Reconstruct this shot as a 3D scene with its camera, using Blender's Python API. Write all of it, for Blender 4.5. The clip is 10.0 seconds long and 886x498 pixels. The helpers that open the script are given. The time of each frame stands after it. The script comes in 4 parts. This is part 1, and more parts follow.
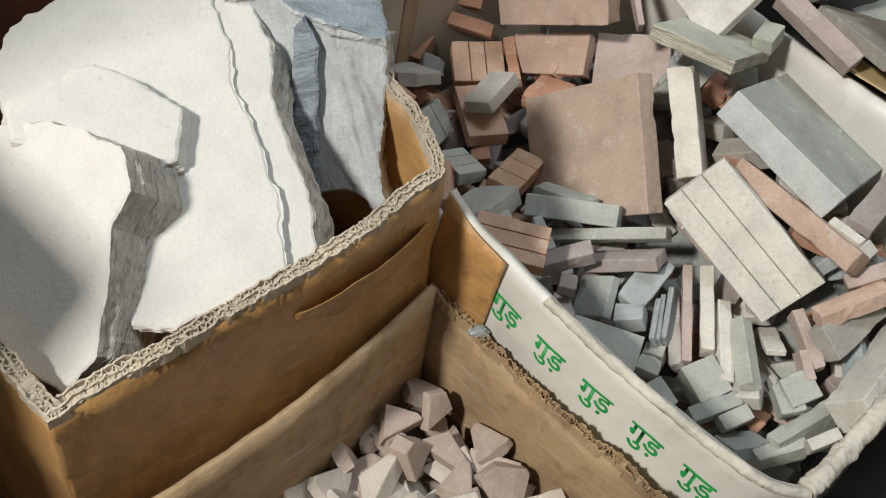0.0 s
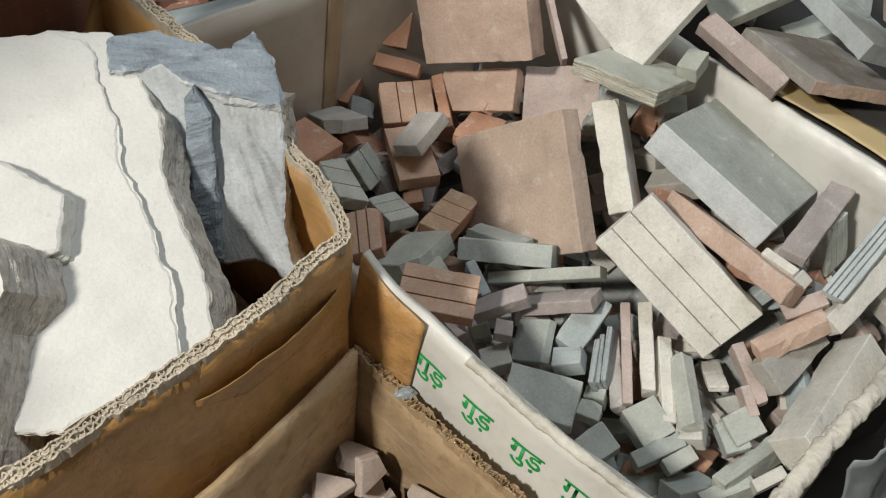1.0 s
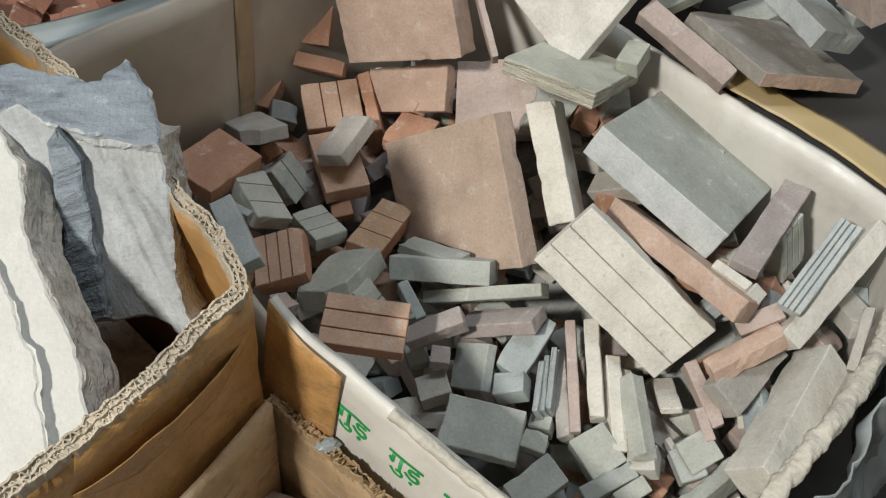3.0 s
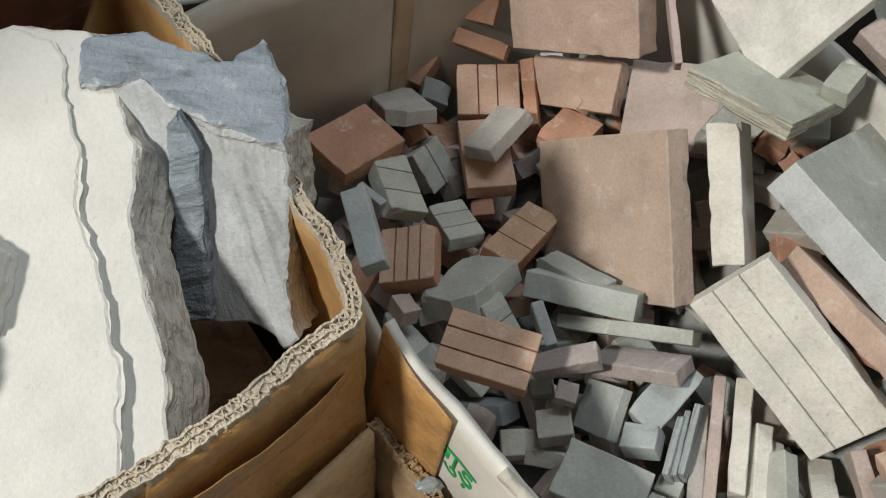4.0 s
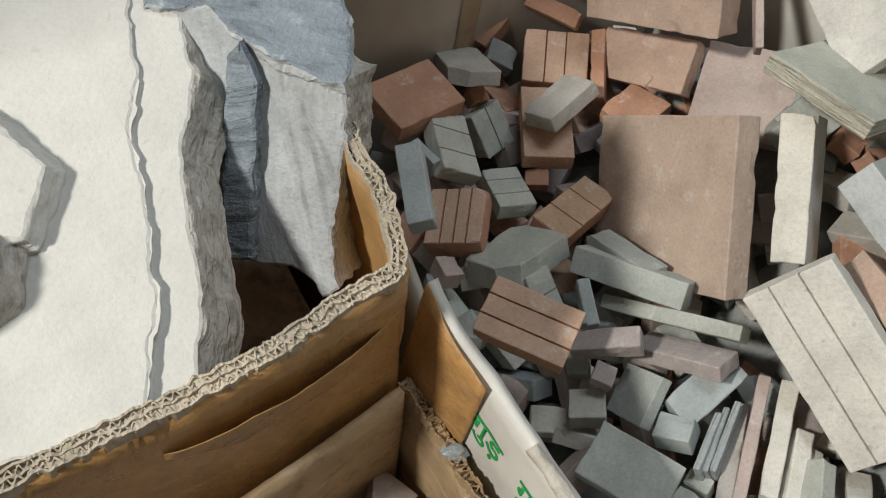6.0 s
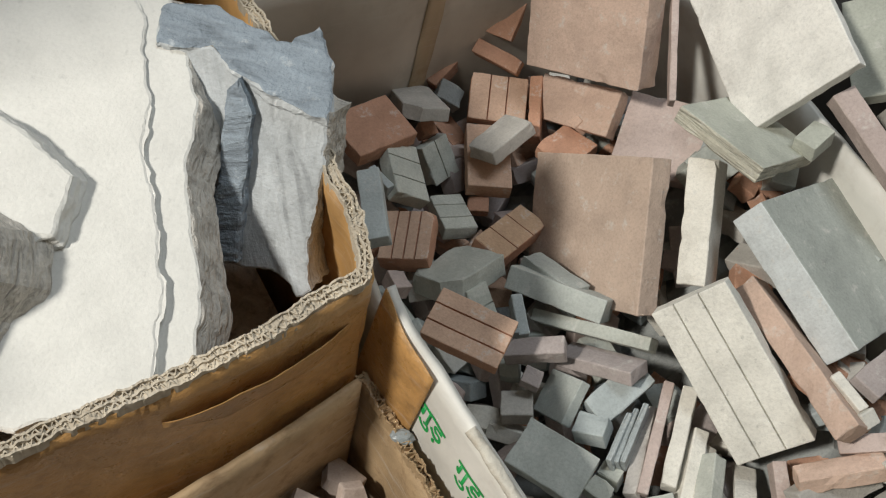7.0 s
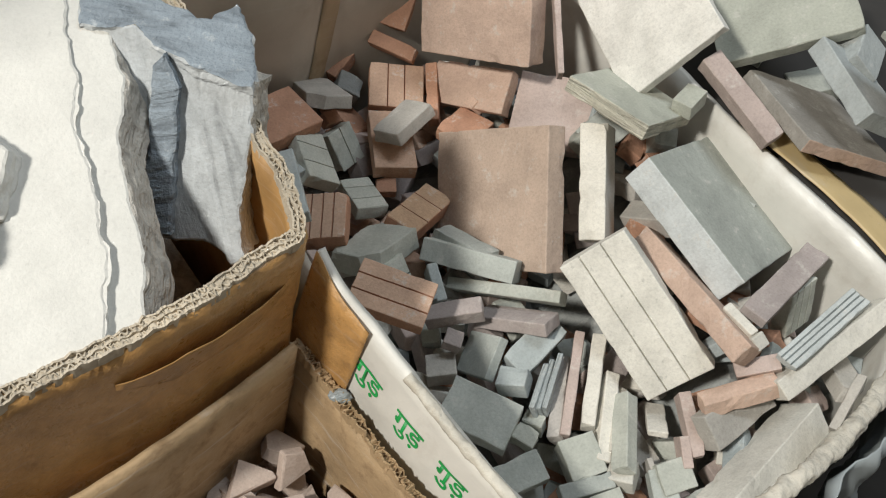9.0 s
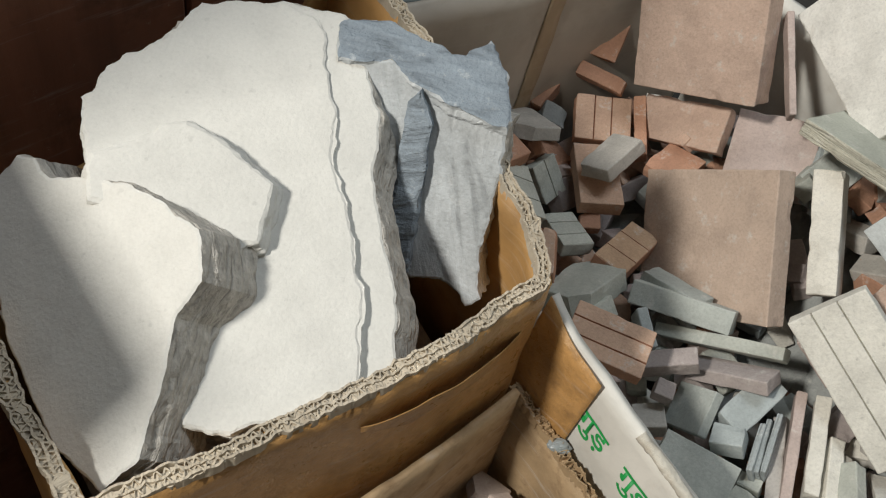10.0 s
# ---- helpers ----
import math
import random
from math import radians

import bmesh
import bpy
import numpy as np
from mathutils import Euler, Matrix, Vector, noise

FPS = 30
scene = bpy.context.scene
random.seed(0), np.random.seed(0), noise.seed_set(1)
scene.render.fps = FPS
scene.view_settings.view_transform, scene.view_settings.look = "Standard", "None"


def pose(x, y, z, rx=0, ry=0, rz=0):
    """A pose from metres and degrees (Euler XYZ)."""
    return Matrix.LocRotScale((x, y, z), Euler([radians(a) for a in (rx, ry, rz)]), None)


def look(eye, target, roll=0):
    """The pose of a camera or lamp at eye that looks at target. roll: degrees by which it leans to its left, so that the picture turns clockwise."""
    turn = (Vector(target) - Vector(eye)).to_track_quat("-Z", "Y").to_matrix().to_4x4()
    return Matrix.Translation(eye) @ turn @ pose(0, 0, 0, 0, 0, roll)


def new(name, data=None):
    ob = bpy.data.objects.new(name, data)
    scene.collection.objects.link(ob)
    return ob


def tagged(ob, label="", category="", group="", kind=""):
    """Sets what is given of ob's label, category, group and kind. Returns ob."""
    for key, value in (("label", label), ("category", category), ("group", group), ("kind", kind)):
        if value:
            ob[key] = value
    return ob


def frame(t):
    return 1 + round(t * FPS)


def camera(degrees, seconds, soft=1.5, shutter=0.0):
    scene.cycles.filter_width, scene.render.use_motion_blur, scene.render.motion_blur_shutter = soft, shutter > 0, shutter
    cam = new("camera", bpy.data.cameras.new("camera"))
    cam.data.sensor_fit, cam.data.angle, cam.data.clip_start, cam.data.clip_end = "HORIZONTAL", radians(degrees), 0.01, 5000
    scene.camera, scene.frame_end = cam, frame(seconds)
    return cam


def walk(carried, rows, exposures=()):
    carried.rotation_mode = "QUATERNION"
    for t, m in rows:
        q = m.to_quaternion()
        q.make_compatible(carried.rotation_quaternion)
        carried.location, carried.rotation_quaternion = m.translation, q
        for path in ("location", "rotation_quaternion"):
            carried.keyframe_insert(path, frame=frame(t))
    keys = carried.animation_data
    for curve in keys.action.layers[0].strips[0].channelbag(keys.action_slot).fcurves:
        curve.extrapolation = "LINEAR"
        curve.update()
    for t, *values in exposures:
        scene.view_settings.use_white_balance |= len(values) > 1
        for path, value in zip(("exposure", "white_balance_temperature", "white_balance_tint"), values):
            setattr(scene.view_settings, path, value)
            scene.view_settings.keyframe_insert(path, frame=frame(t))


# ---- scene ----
cam = camera(52.2, 10.0, soft=1.15)
METRES, EYE, TILT, LEAN, TURN = 0.55, 0.75, -48.0, -8.0, 0.0
ROWS = [
    (0.0, 0.0, 0.0, 0.0, 0.0, 0.0, 0.0),
    (0.5, 0.0028, 0.0095, -0.0005, -0.06, 0.18, 0.48),
    (1.0, 0.0744, 0.0309, 0.0491, -0.89, 0.68, 3.61),
    (1.5, 0.1255, 0.0601, 0.0917, -2.28, 0.26, 6.81),
    (2.0, 0.1502, 0.0938, 0.1145, -2.11, -0.47, 8.3),
    (3.5, 0.1297, 0.1546, 0.1327, -1.62, -3.03, 2.61),
    (4.0, 0.1356, 0.2316, 0.1816, 6.49, -4.55, -1.23),
    (4.5, 0.1304, 0.2437, 0.1669, 9.0, -6.25, -2.86),
    (5.0, 0.1615, 0.239, 0.1734, 7.32, -6.24, -3.69),
    (5.5, 0.1551, 0.2365, 0.1742, 8.19, -6.03, -4.46),
    (5.7, 0.1402, 0.263, 0.1668, 9.27, -6.65, -5.82),
    (6.8, 0.1208, 0.1537, 0.1811, 7.22, -5.84, -9.06),
    (7.0, 0.1244, 0.1201, 0.1686, 5.54, -4.32, -9.49),
    (7.5, 0.1441, 0.0791, 0.1233, 1.29, -2.48, -7.38),
    (8.0, 0.1935, 0.0804, 0.1231, -0.35, -2.24, -3.64),
    (8.5, 0.1716, 0.0707, 0.1266, -2.05, -1.8, -2.98),
    (9.0, 0.0958, 0.0602, 0.102, -2.08, -1.79, -5.53),
    (9.5, 0.0548, 0.069, 0.0908, -0.85, -1.92, -5.78),
    (10.0, -0.0201, 0.0909, 0.1179, 5.72, -1.93, -8.68),
]
walk(cam, [(t, pose(0, 0, EYE, TILT, LEAN, TURN) @ pose(METRES * x, METRES * y, METRES * z, 90 + pitch, roll, yaw)) for t, x, y, z, yaw, pitch, roll in ROWS],
     exposures=[(0.0, -0.08), (1.0, -0.08), (2.0, -0.05), (3.5, -0.1), (4.5, -0.2), (5.5, -0.2), (7.0, -0.1), (8.0, 0.07), (8.5, 0.07), (9.5, -0.06), (10.0, -0.2)])

# ---- light: a lamp beyond the viewer's left shoulder and an added cool ceiling fill ----
world = bpy.data.worlds.new("room_dim")
scene.world = world
world.use_nodes = True
world.node_tree.nodes["Background"].inputs[0].default_value = (0.8, 0.9, 1.0, 1)
world.node_tree.nodes["Background"].inputs[1].default_value = 0.02


def area_lamp(name, eye, target, size_x, size_y, watts, colour):
    data = bpy.data.lights.new(name, "AREA")
    data.shape, data.size, data.size_y, data.energy, data.color = "RECTANGLE", size_x, size_y, watts, colour
    ob = new(name, data)
    ob.matrix_world = look(eye, target)
    return ob


LAMP_AT = (-1.08, -0.56, 1.76)
area_lamp("lamp_light", LAMP_AT, (0.05, 0.4, 0.35), 0.17, 0.17, 41.5, (1.0, 0.965, 0.885))
# unseen source, added to lift the shaded sides with cool light
area_lamp("added_ceiling_fill", (0.45, 0.75, 2.50), (0.45, 0.75, 0.0), 1.2, 0.3, 18.5, (0.84, 0.93, 1.0))


# ---- materials ----
def nodes_of(name):
    m = bpy.data.materials.new(name)
    m.use_nodes = True
    return m, m.node_tree.nodes, m.node_tree.links, m.node_tree.nodes["Principled BSDF"]


def ramp(ns, stops):
    r = ns.new("ShaderNodeValToRGB")
    e = r.color_ramp.elements
    while len(e) < len(stops):
        e.new(0.5)
    for k, (at, c) in zip(e, stops):
        k.position, k.color = at, (*c, 1)
    return r


def noise_tex(ns, ls, scale, detail=4.0, rough=0.55, coord="Object"):
    tc = ns.new("ShaderNodeTexCoord")
    n = ns.new("ShaderNodeTexNoise")
    n.inputs["Scale"].default_value, n.inputs["Detail"].default_value, n.inputs["Roughness"].default_value = scale, detail, rough
    ls.new(tc.outputs[coord], n.inputs["Vector"])
    return n


def mix_col(ns, ls, fac, a, b, kind="MIX"):
    m = ns.new("ShaderNodeMix")
    m.data_type, m.blend_type = "RGBA", kind
    for sock, val in ((m.inputs["Factor"], fac), (m.inputs["A"], a), (m.inputs["B"], b)):
        if hasattr(val, "is_output"):
            ls.new(val, sock)
        else:
            sock.default_value = val if isinstance(val, float) else (*val, 1)
    return m.outputs["Result"]


def scaled(c, k):
    return tuple(min(1.0, v * k) for v in c)


def clay(name, colour, dust=(0.62, 0.60, 0.56), dusty=0.45, bump=0.35, speck=0.0, spread=0.16, cloud=1.0, strata=None):
    """Dry, powdery cut stone or clay: cloudy tone, pale scuffs, fine grain."""
    m, ns, ls, b = nodes_of(name)
    big = noise_tex(ns, ls, 38.0, 5.0, 0.6)
    r = ramp(ns, [(0.3, scaled(colour, 1 - 0.18 * cloud)), (0.52, colour), (0.75, scaled(colour, 1 + 0.12 * cloud))])
    ls.new(big.outputs["Fac"], r.inputs["Fac"])
    info = ns.new("ShaderNodeObjectInfo")
    vr = ramp(ns, [(0.0, (1 - spread,) * 3), (1.0, (1 + spread * 0.5, 1 + spread * 0.4, 1 + spread * 0.3))])
    ls.new(info.outputs["Random"], vr.inputs["Fac"])
    c = mix_col(ns, ls, 1.0, r.outputs["Color"], vr.outputs["Color"], "MULTIPLY")
    sc = noise_tex(ns, ls, 85.0, 6.0, 0.7)
    sr = ramp(ns, [(0.58, (0, 0, 0)), (0.68, (dusty,) * 3)])
    ls.new(sc.outputs["Fac"], sr.inputs["Fac"])
    c = mix_col(ns, ls, sr.outputs["Color"], c, dust)
    if speck:
        sp = noise_tex(ns, ls, 190.0, 3.0, 0.5)
        pr = ramp(ns, [(0.66, (0, 0, 0)), (0.72, (speck,) * 3)])
        ls.new(sp.outputs["Fac"], pr.inputs["Fac"])
        c = mix_col(ns, ls, pr.outputs["Color"], c, scaled(colour, 0.4))
    grain = noise_tex(ns, ls, 520.0, 4.0, 0.7)
    gr = ramp(ns, [(0.3, (1 - 0.14 * cloud,) * 3), (0.5, (1.0,) * 3), (0.72, (1 + 0.09 * cloud,) * 3)])
    ls.new(grain.outputs["Fac"], gr.inputs["Fac"])
    c = mix_col(ns, ls, 1.0, c, gr.outputs["Color"], "MULTIPLY")
    if strata:
        tc = ns.new("ShaderNodeTexCoord")
        mp = ns.new("ShaderNodeMapping")
        mp.inputs["Scale"].default_value = strata
        ls.new(tc.outputs["Object"], mp.inputs["Vector"])
        st = ns.new("ShaderNodeTexNoise")
        st.inputs["Scale"].default_value, st.inputs["Detail"].default_value, st.inputs["Distortion"].default_value = 1.0, 5.0, 1.4
        ls.new(mp.outputs["Vector"], st.inputs["Vector"])
        er = ramp(ns, [(0.36, (0.68,) * 3), (0.44, (0.94,) * 3), (0.56, (1.0,) * 3), (0.66, (1.14,) * 3)])
        ls.new(st.outputs["Fac"], er.inputs["Fac"])
        c = mix_col(ns, ls, 1.0, c, er.outputs["Color"], "MULTIPLY")
    ls.new(c, b.inputs["Base Color"])
    b.inputs["Roughness"].default_value = 0.88
    b.inputs["Specular IOR Level"].default_value = 0.25
    fine = noise_tex(ns, ls, 420.0, 5.0, 0.65)
    wide = noise_tex(ns, ls, 70.0, 4.0, 0.6)
    add = ns.new("ShaderNodeMath")
    add.operation = "MULTIPLY_ADD"
    add.inputs[1].default_value = 2.2
    ls.new(wide.outputs["Fac"], add.inputs[0])
    ls.new(fine.outputs["Fac"], add.inputs[2])
    bp = ns.new("ShaderNodeBump")
    bp.inputs["Strength"].default_value, bp.inputs["Distance"].default_value = bump, 0.0012
    height = add.outputs[0]
    if strata:
        more = ns.new("ShaderNodeMath")
        more.operation = "MULTIPLY_ADD"
        more.inputs[1].default_value = 4.0
        ls.new(st.outputs["Fac"], more.inputs[0])
        ls.new(height, more.inputs[2])
        height = more.outputs[0]
    ls.new(height, bp.inputs["Height"])
    ls.new(bp.outputs["Normal"], b.inputs["Normal"])
    return m


def board(name, colour, gloss=0.6, stain=(0.20, 0.11, 0.05), stained=0.5, scale=14.0, streak=(1, 1, 1), bump=0.25, scuff=0.4):
    """Kraft board or taped board: fibres, stains and creases."""
    m, ns, ls, b = nodes_of(name)
    tc = ns.new("ShaderNodeTexCoord")
    mp = ns.new("ShaderNodeMapping")
    mp.inputs["Scale"].default_value = streak
    ls.new(tc.outputs["Object"], mp.inputs["Vector"])
    n1 = ns.new("ShaderNodeTexNoise")
    n1.inputs["Scale"].default_value, n1.inputs["Detail"].default_value, n1.inputs["Roughness"].default_value = scale, 6.0, 0.6
    ls.new(mp.outputs["Vector"], n1.inputs["Vector"])
    r = ramp(ns, [(0.3, scaled(colour, 0.72)), (0.5, colour), (0.72, scaled(colour, 1.22))])
    ls.new(n1.outputs["Fac"], r.inputs["Fac"])
    n2 = noise_tex(ns, ls, scale * 3.1, 6.0, 0.68)
    r2 = ramp(ns, [(0.52, (0, 0, 0)), (0.72, (stained,) * 3)])
    ls.new(n2.outputs["Fac"], r2.inputs["Fac"])
    c = mix_col(ns, ls, r2.outputs["Color"], r.outputs["Color"], stain)
    n3 = noise_tex(ns, ls, 160.0, 5.0, 0.7)
    r3 = ramp(ns, [(0.66, (0, 0, 0)), (0.8, (0.55,) * 3)])
    ls.new(n3.outputs["Fac"], r3.inputs["Fac"])
    c = mix_col(ns, ls, r3.outputs["Color"], c, scaled((0.72, 0.66, 0.56), 0.85))
    mq = ns.new("ShaderNodeMapping")
    mq.inputs["Scale"].default_value = (14, 14, 230)
    ls.new(tc.outputs["Object"], mq.inputs["Vector"])
    n4 = ns.new("ShaderNodeTexNoise")
    n4.inputs["Scale"].default_value, n4.inputs["Detail"].default_value, n4.inputs["Roughness"].default_value = 1.0, 5.0, 0.65
    ls.new(mq.outputs["Vector"], n4.inputs["Vector"])
    r4 = ramp(ns, [(0.58, (0, 0, 0)), (0.74, (scuff,) * 3)])
    ls.new(n4.outputs["Fac"], r4.inputs["Fac"])
    c = mix_col(ns, ls, r4.outputs["Color"], c, tuple(0.55 * v + 0.28 for v in colour))
    ls.new(c, b.inputs["Base Color"])
    rr = ramp(ns, [(0.35, (gloss * 0.75,) * 3), (0.7, (min(1.0, gloss * 1.35),) * 3)])
    ls.new(n2.outputs["Fac"], rr.inputs["Fac"])
    ls.new(rr.outputs["Color"], b.inputs["Roughness"])
    bp = ns.new("ShaderNodeBump")
    bp.inputs["Strength"].default_value, bp.inputs["Distance"].default_value = bump, 0.002
    mx = ns.new("ShaderNodeMath")
    mx.operation = "ADD"
    ls.new(n1.outputs["Fac"], mx.inputs[0])
    ls.new(n2.outputs["Fac"], mx.inputs[1])
    ls.new(mx.outputs[0], bp.inputs["Height"])
    ls.new(bp.outputs["Normal"], b.inputs["Normal"])
    return m


def plain(name, colour, rough=0.6, vary=0.15, scale=20.0):
    m, ns, ls, b = nodes_of(name)
    n = noise_tex(ns, ls, scale, 5.0, 0.6)
    r = ramp(ns, [(0.3, scaled(colour, 1 - vary)), (0.7, scaled(colour, 1 + vary))])
    ls.new(n.outputs["Fac"], r.inputs["Fac"])
    ls.new(r.outputs["Color"], b.inputs["Base Color"])
    b.inputs["Roughness"].default_value = rough
    return m


CLAY = {
    "or": clay("terracotta_clay", (0.50, 0.285, 0.195)),
    "ol": clay("pale_terracotta_clay", (0.54, 0.37, 0.275), dusty=0.55),
    "ts": clay("tan_clay", (0.49, 0.34, 0.23)),
    "pk": clay("pink_stone", (0.52, 0.425, 0.39)),
    "pl": clay("peach_stone", (0.60, 0.44, 0.355)),
    "pkl": clay("pale_pink_stone", (0.66, 0.49, 0.40), dusty=0.6),
    "pkd": clay("dull_pink_stone", (0.53, 0.415, 0.34), dusty=0.55),
    "gt": clay("scratched_grey_stone", (0.44, 0.465, 0.43), dusty=0.6),
    "ye": clay("yellowish_stone_edge", (0.55, 0.535, 0.45), bump=0.8, strata=(20, 20, 300)),
    "pg": clay("grey_pink_stone", (0.40, 0.375, 0.34)),
    "gw": clay("warm_grey_stone", (0.47, 0.45, 0.415)),
    "gg": clay("green_grey_stone", (0.48, 0.50, 0.455)),
    "gb": clay("slate_grey_stone", (0.445, 0.475, 0.45)),
    "bg": clay("blue_grey_stone", (0.42, 0.465, 0.47)),
    "bb": clay("blue_white_stone", (0.44, 0.475, 0.475), dusty=0.6),
    "bs": clay("pale_blue_stone", (0.48, 0.52, 0.525)),
    "bl": clay("layered_blue_stone", (0.40, 0.44, 0.45), bump=0.7, strata=(200, 15, 40)),
    "mv": clay("mauve_stone", (0.44, 0.385, 0.37)),
    "mg": clay("mauve_grey_stone", (0.47, 0.445, 0.42)),
    "ww": clay("cream_stone", (0.69, 0.67, 0.61), speck=0.2),
    "ws": clay("ivory_stone", (0.76, 0.745, 0.685), speck=0.35, dusty=0.2),
    "wh": clay("white_stone", (0.74, 0.73, 0.69), speck=0.2, dusty=0.3),
    "gr": clay("pale_green_stone", (0.46, 0.475, 0.415)),
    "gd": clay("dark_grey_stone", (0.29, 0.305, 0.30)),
    "cr": clay("chalk_white_clay", (0.68, 0.672, 0.635), dust=(0.74, 0.73, 0.70), dusty=0.25, bump=0.34, speck=0.16, spread=0.03, cloud=0.45),
    "cb": clay("blue_white_clay", (0.50, 0.525, 0.54), dust=(0.64, 0.65, 0.65), dusty=0.5, bump=0.5, spread=0.03, strata=(70, 14, 70)),
    "ce": clay("clay_edge", (0.60, 0.565, 0.51), dust=(0.70, 0.67, 0.62), dusty=0.5, bump=0.9, speck=0.2, spread=0.03, strata=(55, 55, 190)),
    # the big slab's shadow on the standing slab, put into a darker blue
    "ct": clay("shaded_blue_clay", (0.27, 0.315, 0.36), dust=(0.52, 0.55, 0.57), dusty=0.7, bump=0.9, spread=0.03, strata=(16, 75, 75)),
    # terracotta with the shade over the round bin put into its colour
    "rd": clay("shaded_terracotta_clay", (0.30, 0.150, 0.105)),
    # pale blue stone, raised in tone for the lamplight on the block's side
    "bp": clay("lit_pale_blue_stone", (0.66, 0.70, 0.71), dusty=0.6),
    "bt": clay("dusky_pink_clay", (0.46, 0.375, 0.325)),
    "bw": clay("pale_clay_chip", (0.58, 0.53, 0.47)),
}
TAPED = board("taped_brown_board", (0.47, 0.26, 0.095), gloss=0.33, stained=0.5, scale=28.0, bump=0.85, scuff=0.6)
KRAFT = board("kraft_board", (0.40, 0.28, 0.16), gloss=0.7, stain=(0.15, 0.085, 0.04), stained=0.65, scale=20.0, bump=0.8, scuff=0.9)
INNER = board("orange_kraft_board", (0.52, 0.30, 0.115), gloss=0.5, stained=0.3)
PAPER = board("torn_paper_fluting", (0.50, 0.435, 0.34), gloss=0.9, stain=(0.28, 0.22, 0.16), scale=40.0)
WOVEN = board("white_laminated_board", (0.66, 0.645, 0.60), gloss=0.45, stain=(0.40, 0.34, 0.27), stained=0.35, scale=9.0, bump=0.35)
GREYBOARD = board("grey_lined_board", (0.46, 0.42, 0.365), gloss=0.75, stain=(0.30, 0.24, 0.18), stained=0.3, scale=7.0)
FADED = board("faded_tape", (0.46, 0.36, 0.24), gloss=0.5, scale=8.0)
CRUMPLED = board("crumpled_paper_rim", (0.60, 0.565, 0.49), gloss=0.85, stain=(0.42, 0.36, 0.28), stained=0.6, scale=30.0, bump=0.9)
YELLOW = board("yellow_board", (0.56, 0.425, 0.22), gloss=0.55, scale=9.0)
GREEN = plain("green_print", (0.012, 0.33, 0.075), 0.5, 0.2, 60.0)
WOOD = board("dark_brown_wood", (0.19, 0.078, 0.046), gloss=0.5, stain=(0.04, 0.018, 0.01), stained=0.7, scale=6.0, streak=(6, 6, 0.6))
TIN = plain("grey_painted_rim", (0.24, 0.275, 0.275), 0.35, 0.12)
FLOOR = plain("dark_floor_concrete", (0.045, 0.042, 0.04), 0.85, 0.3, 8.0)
WALLP = plain("pale_wall_paint", (0.60, 0.58, 0.54), 0.85, 0.06, 3.0)
PLASTIC = plain("grey_plastic_sheet", (0.30, 0.33, 0.34), 0.3, 0.25, 14.0)
BULB = bpy.data.materials.new("lamp_glass")
BULB.use_nodes = True
BULB.node_tree.nodes["Principled BSDF"].inputs["Emission Color"].default_value = (1.0, 0.95, 0.86, 1)
BULB.node_tree.nodes["Principled BSDF"].inputs["Emission Strength"].default_value = 6.0


# ---- mesh helpers ----
def link_mesh(name, bm, material, parent=None, label="", smooth=False):
    me = bpy.data.meshes.new(name)
    bmesh.ops.recalc_face_normals(bm, faces=bm.faces)
    bm.to_mesh(me)
    bm.free()
    for m in material if isinstance(material, (list, tuple)) else [material]:
        me.materials.append(m)
    if smooth:
        me.polygons.foreach_set("use_smooth", [True] * len(me.polygons))
    ob = new(name, me)
    ob.parent = parent
    if label:
        ob["label"] = label
    return ob


def part(name, bm, material, parent, label="", smooth=False):
    return link_mesh(name, bm, material, parent, label, smooth)


def rnd(p, scale, seed=0.0):
    return noise.noise(Vector((p[0] * scale + seed * 7.31, p[1] * scale - seed * 3.17, p[2] * scale + seed * 1.73)))


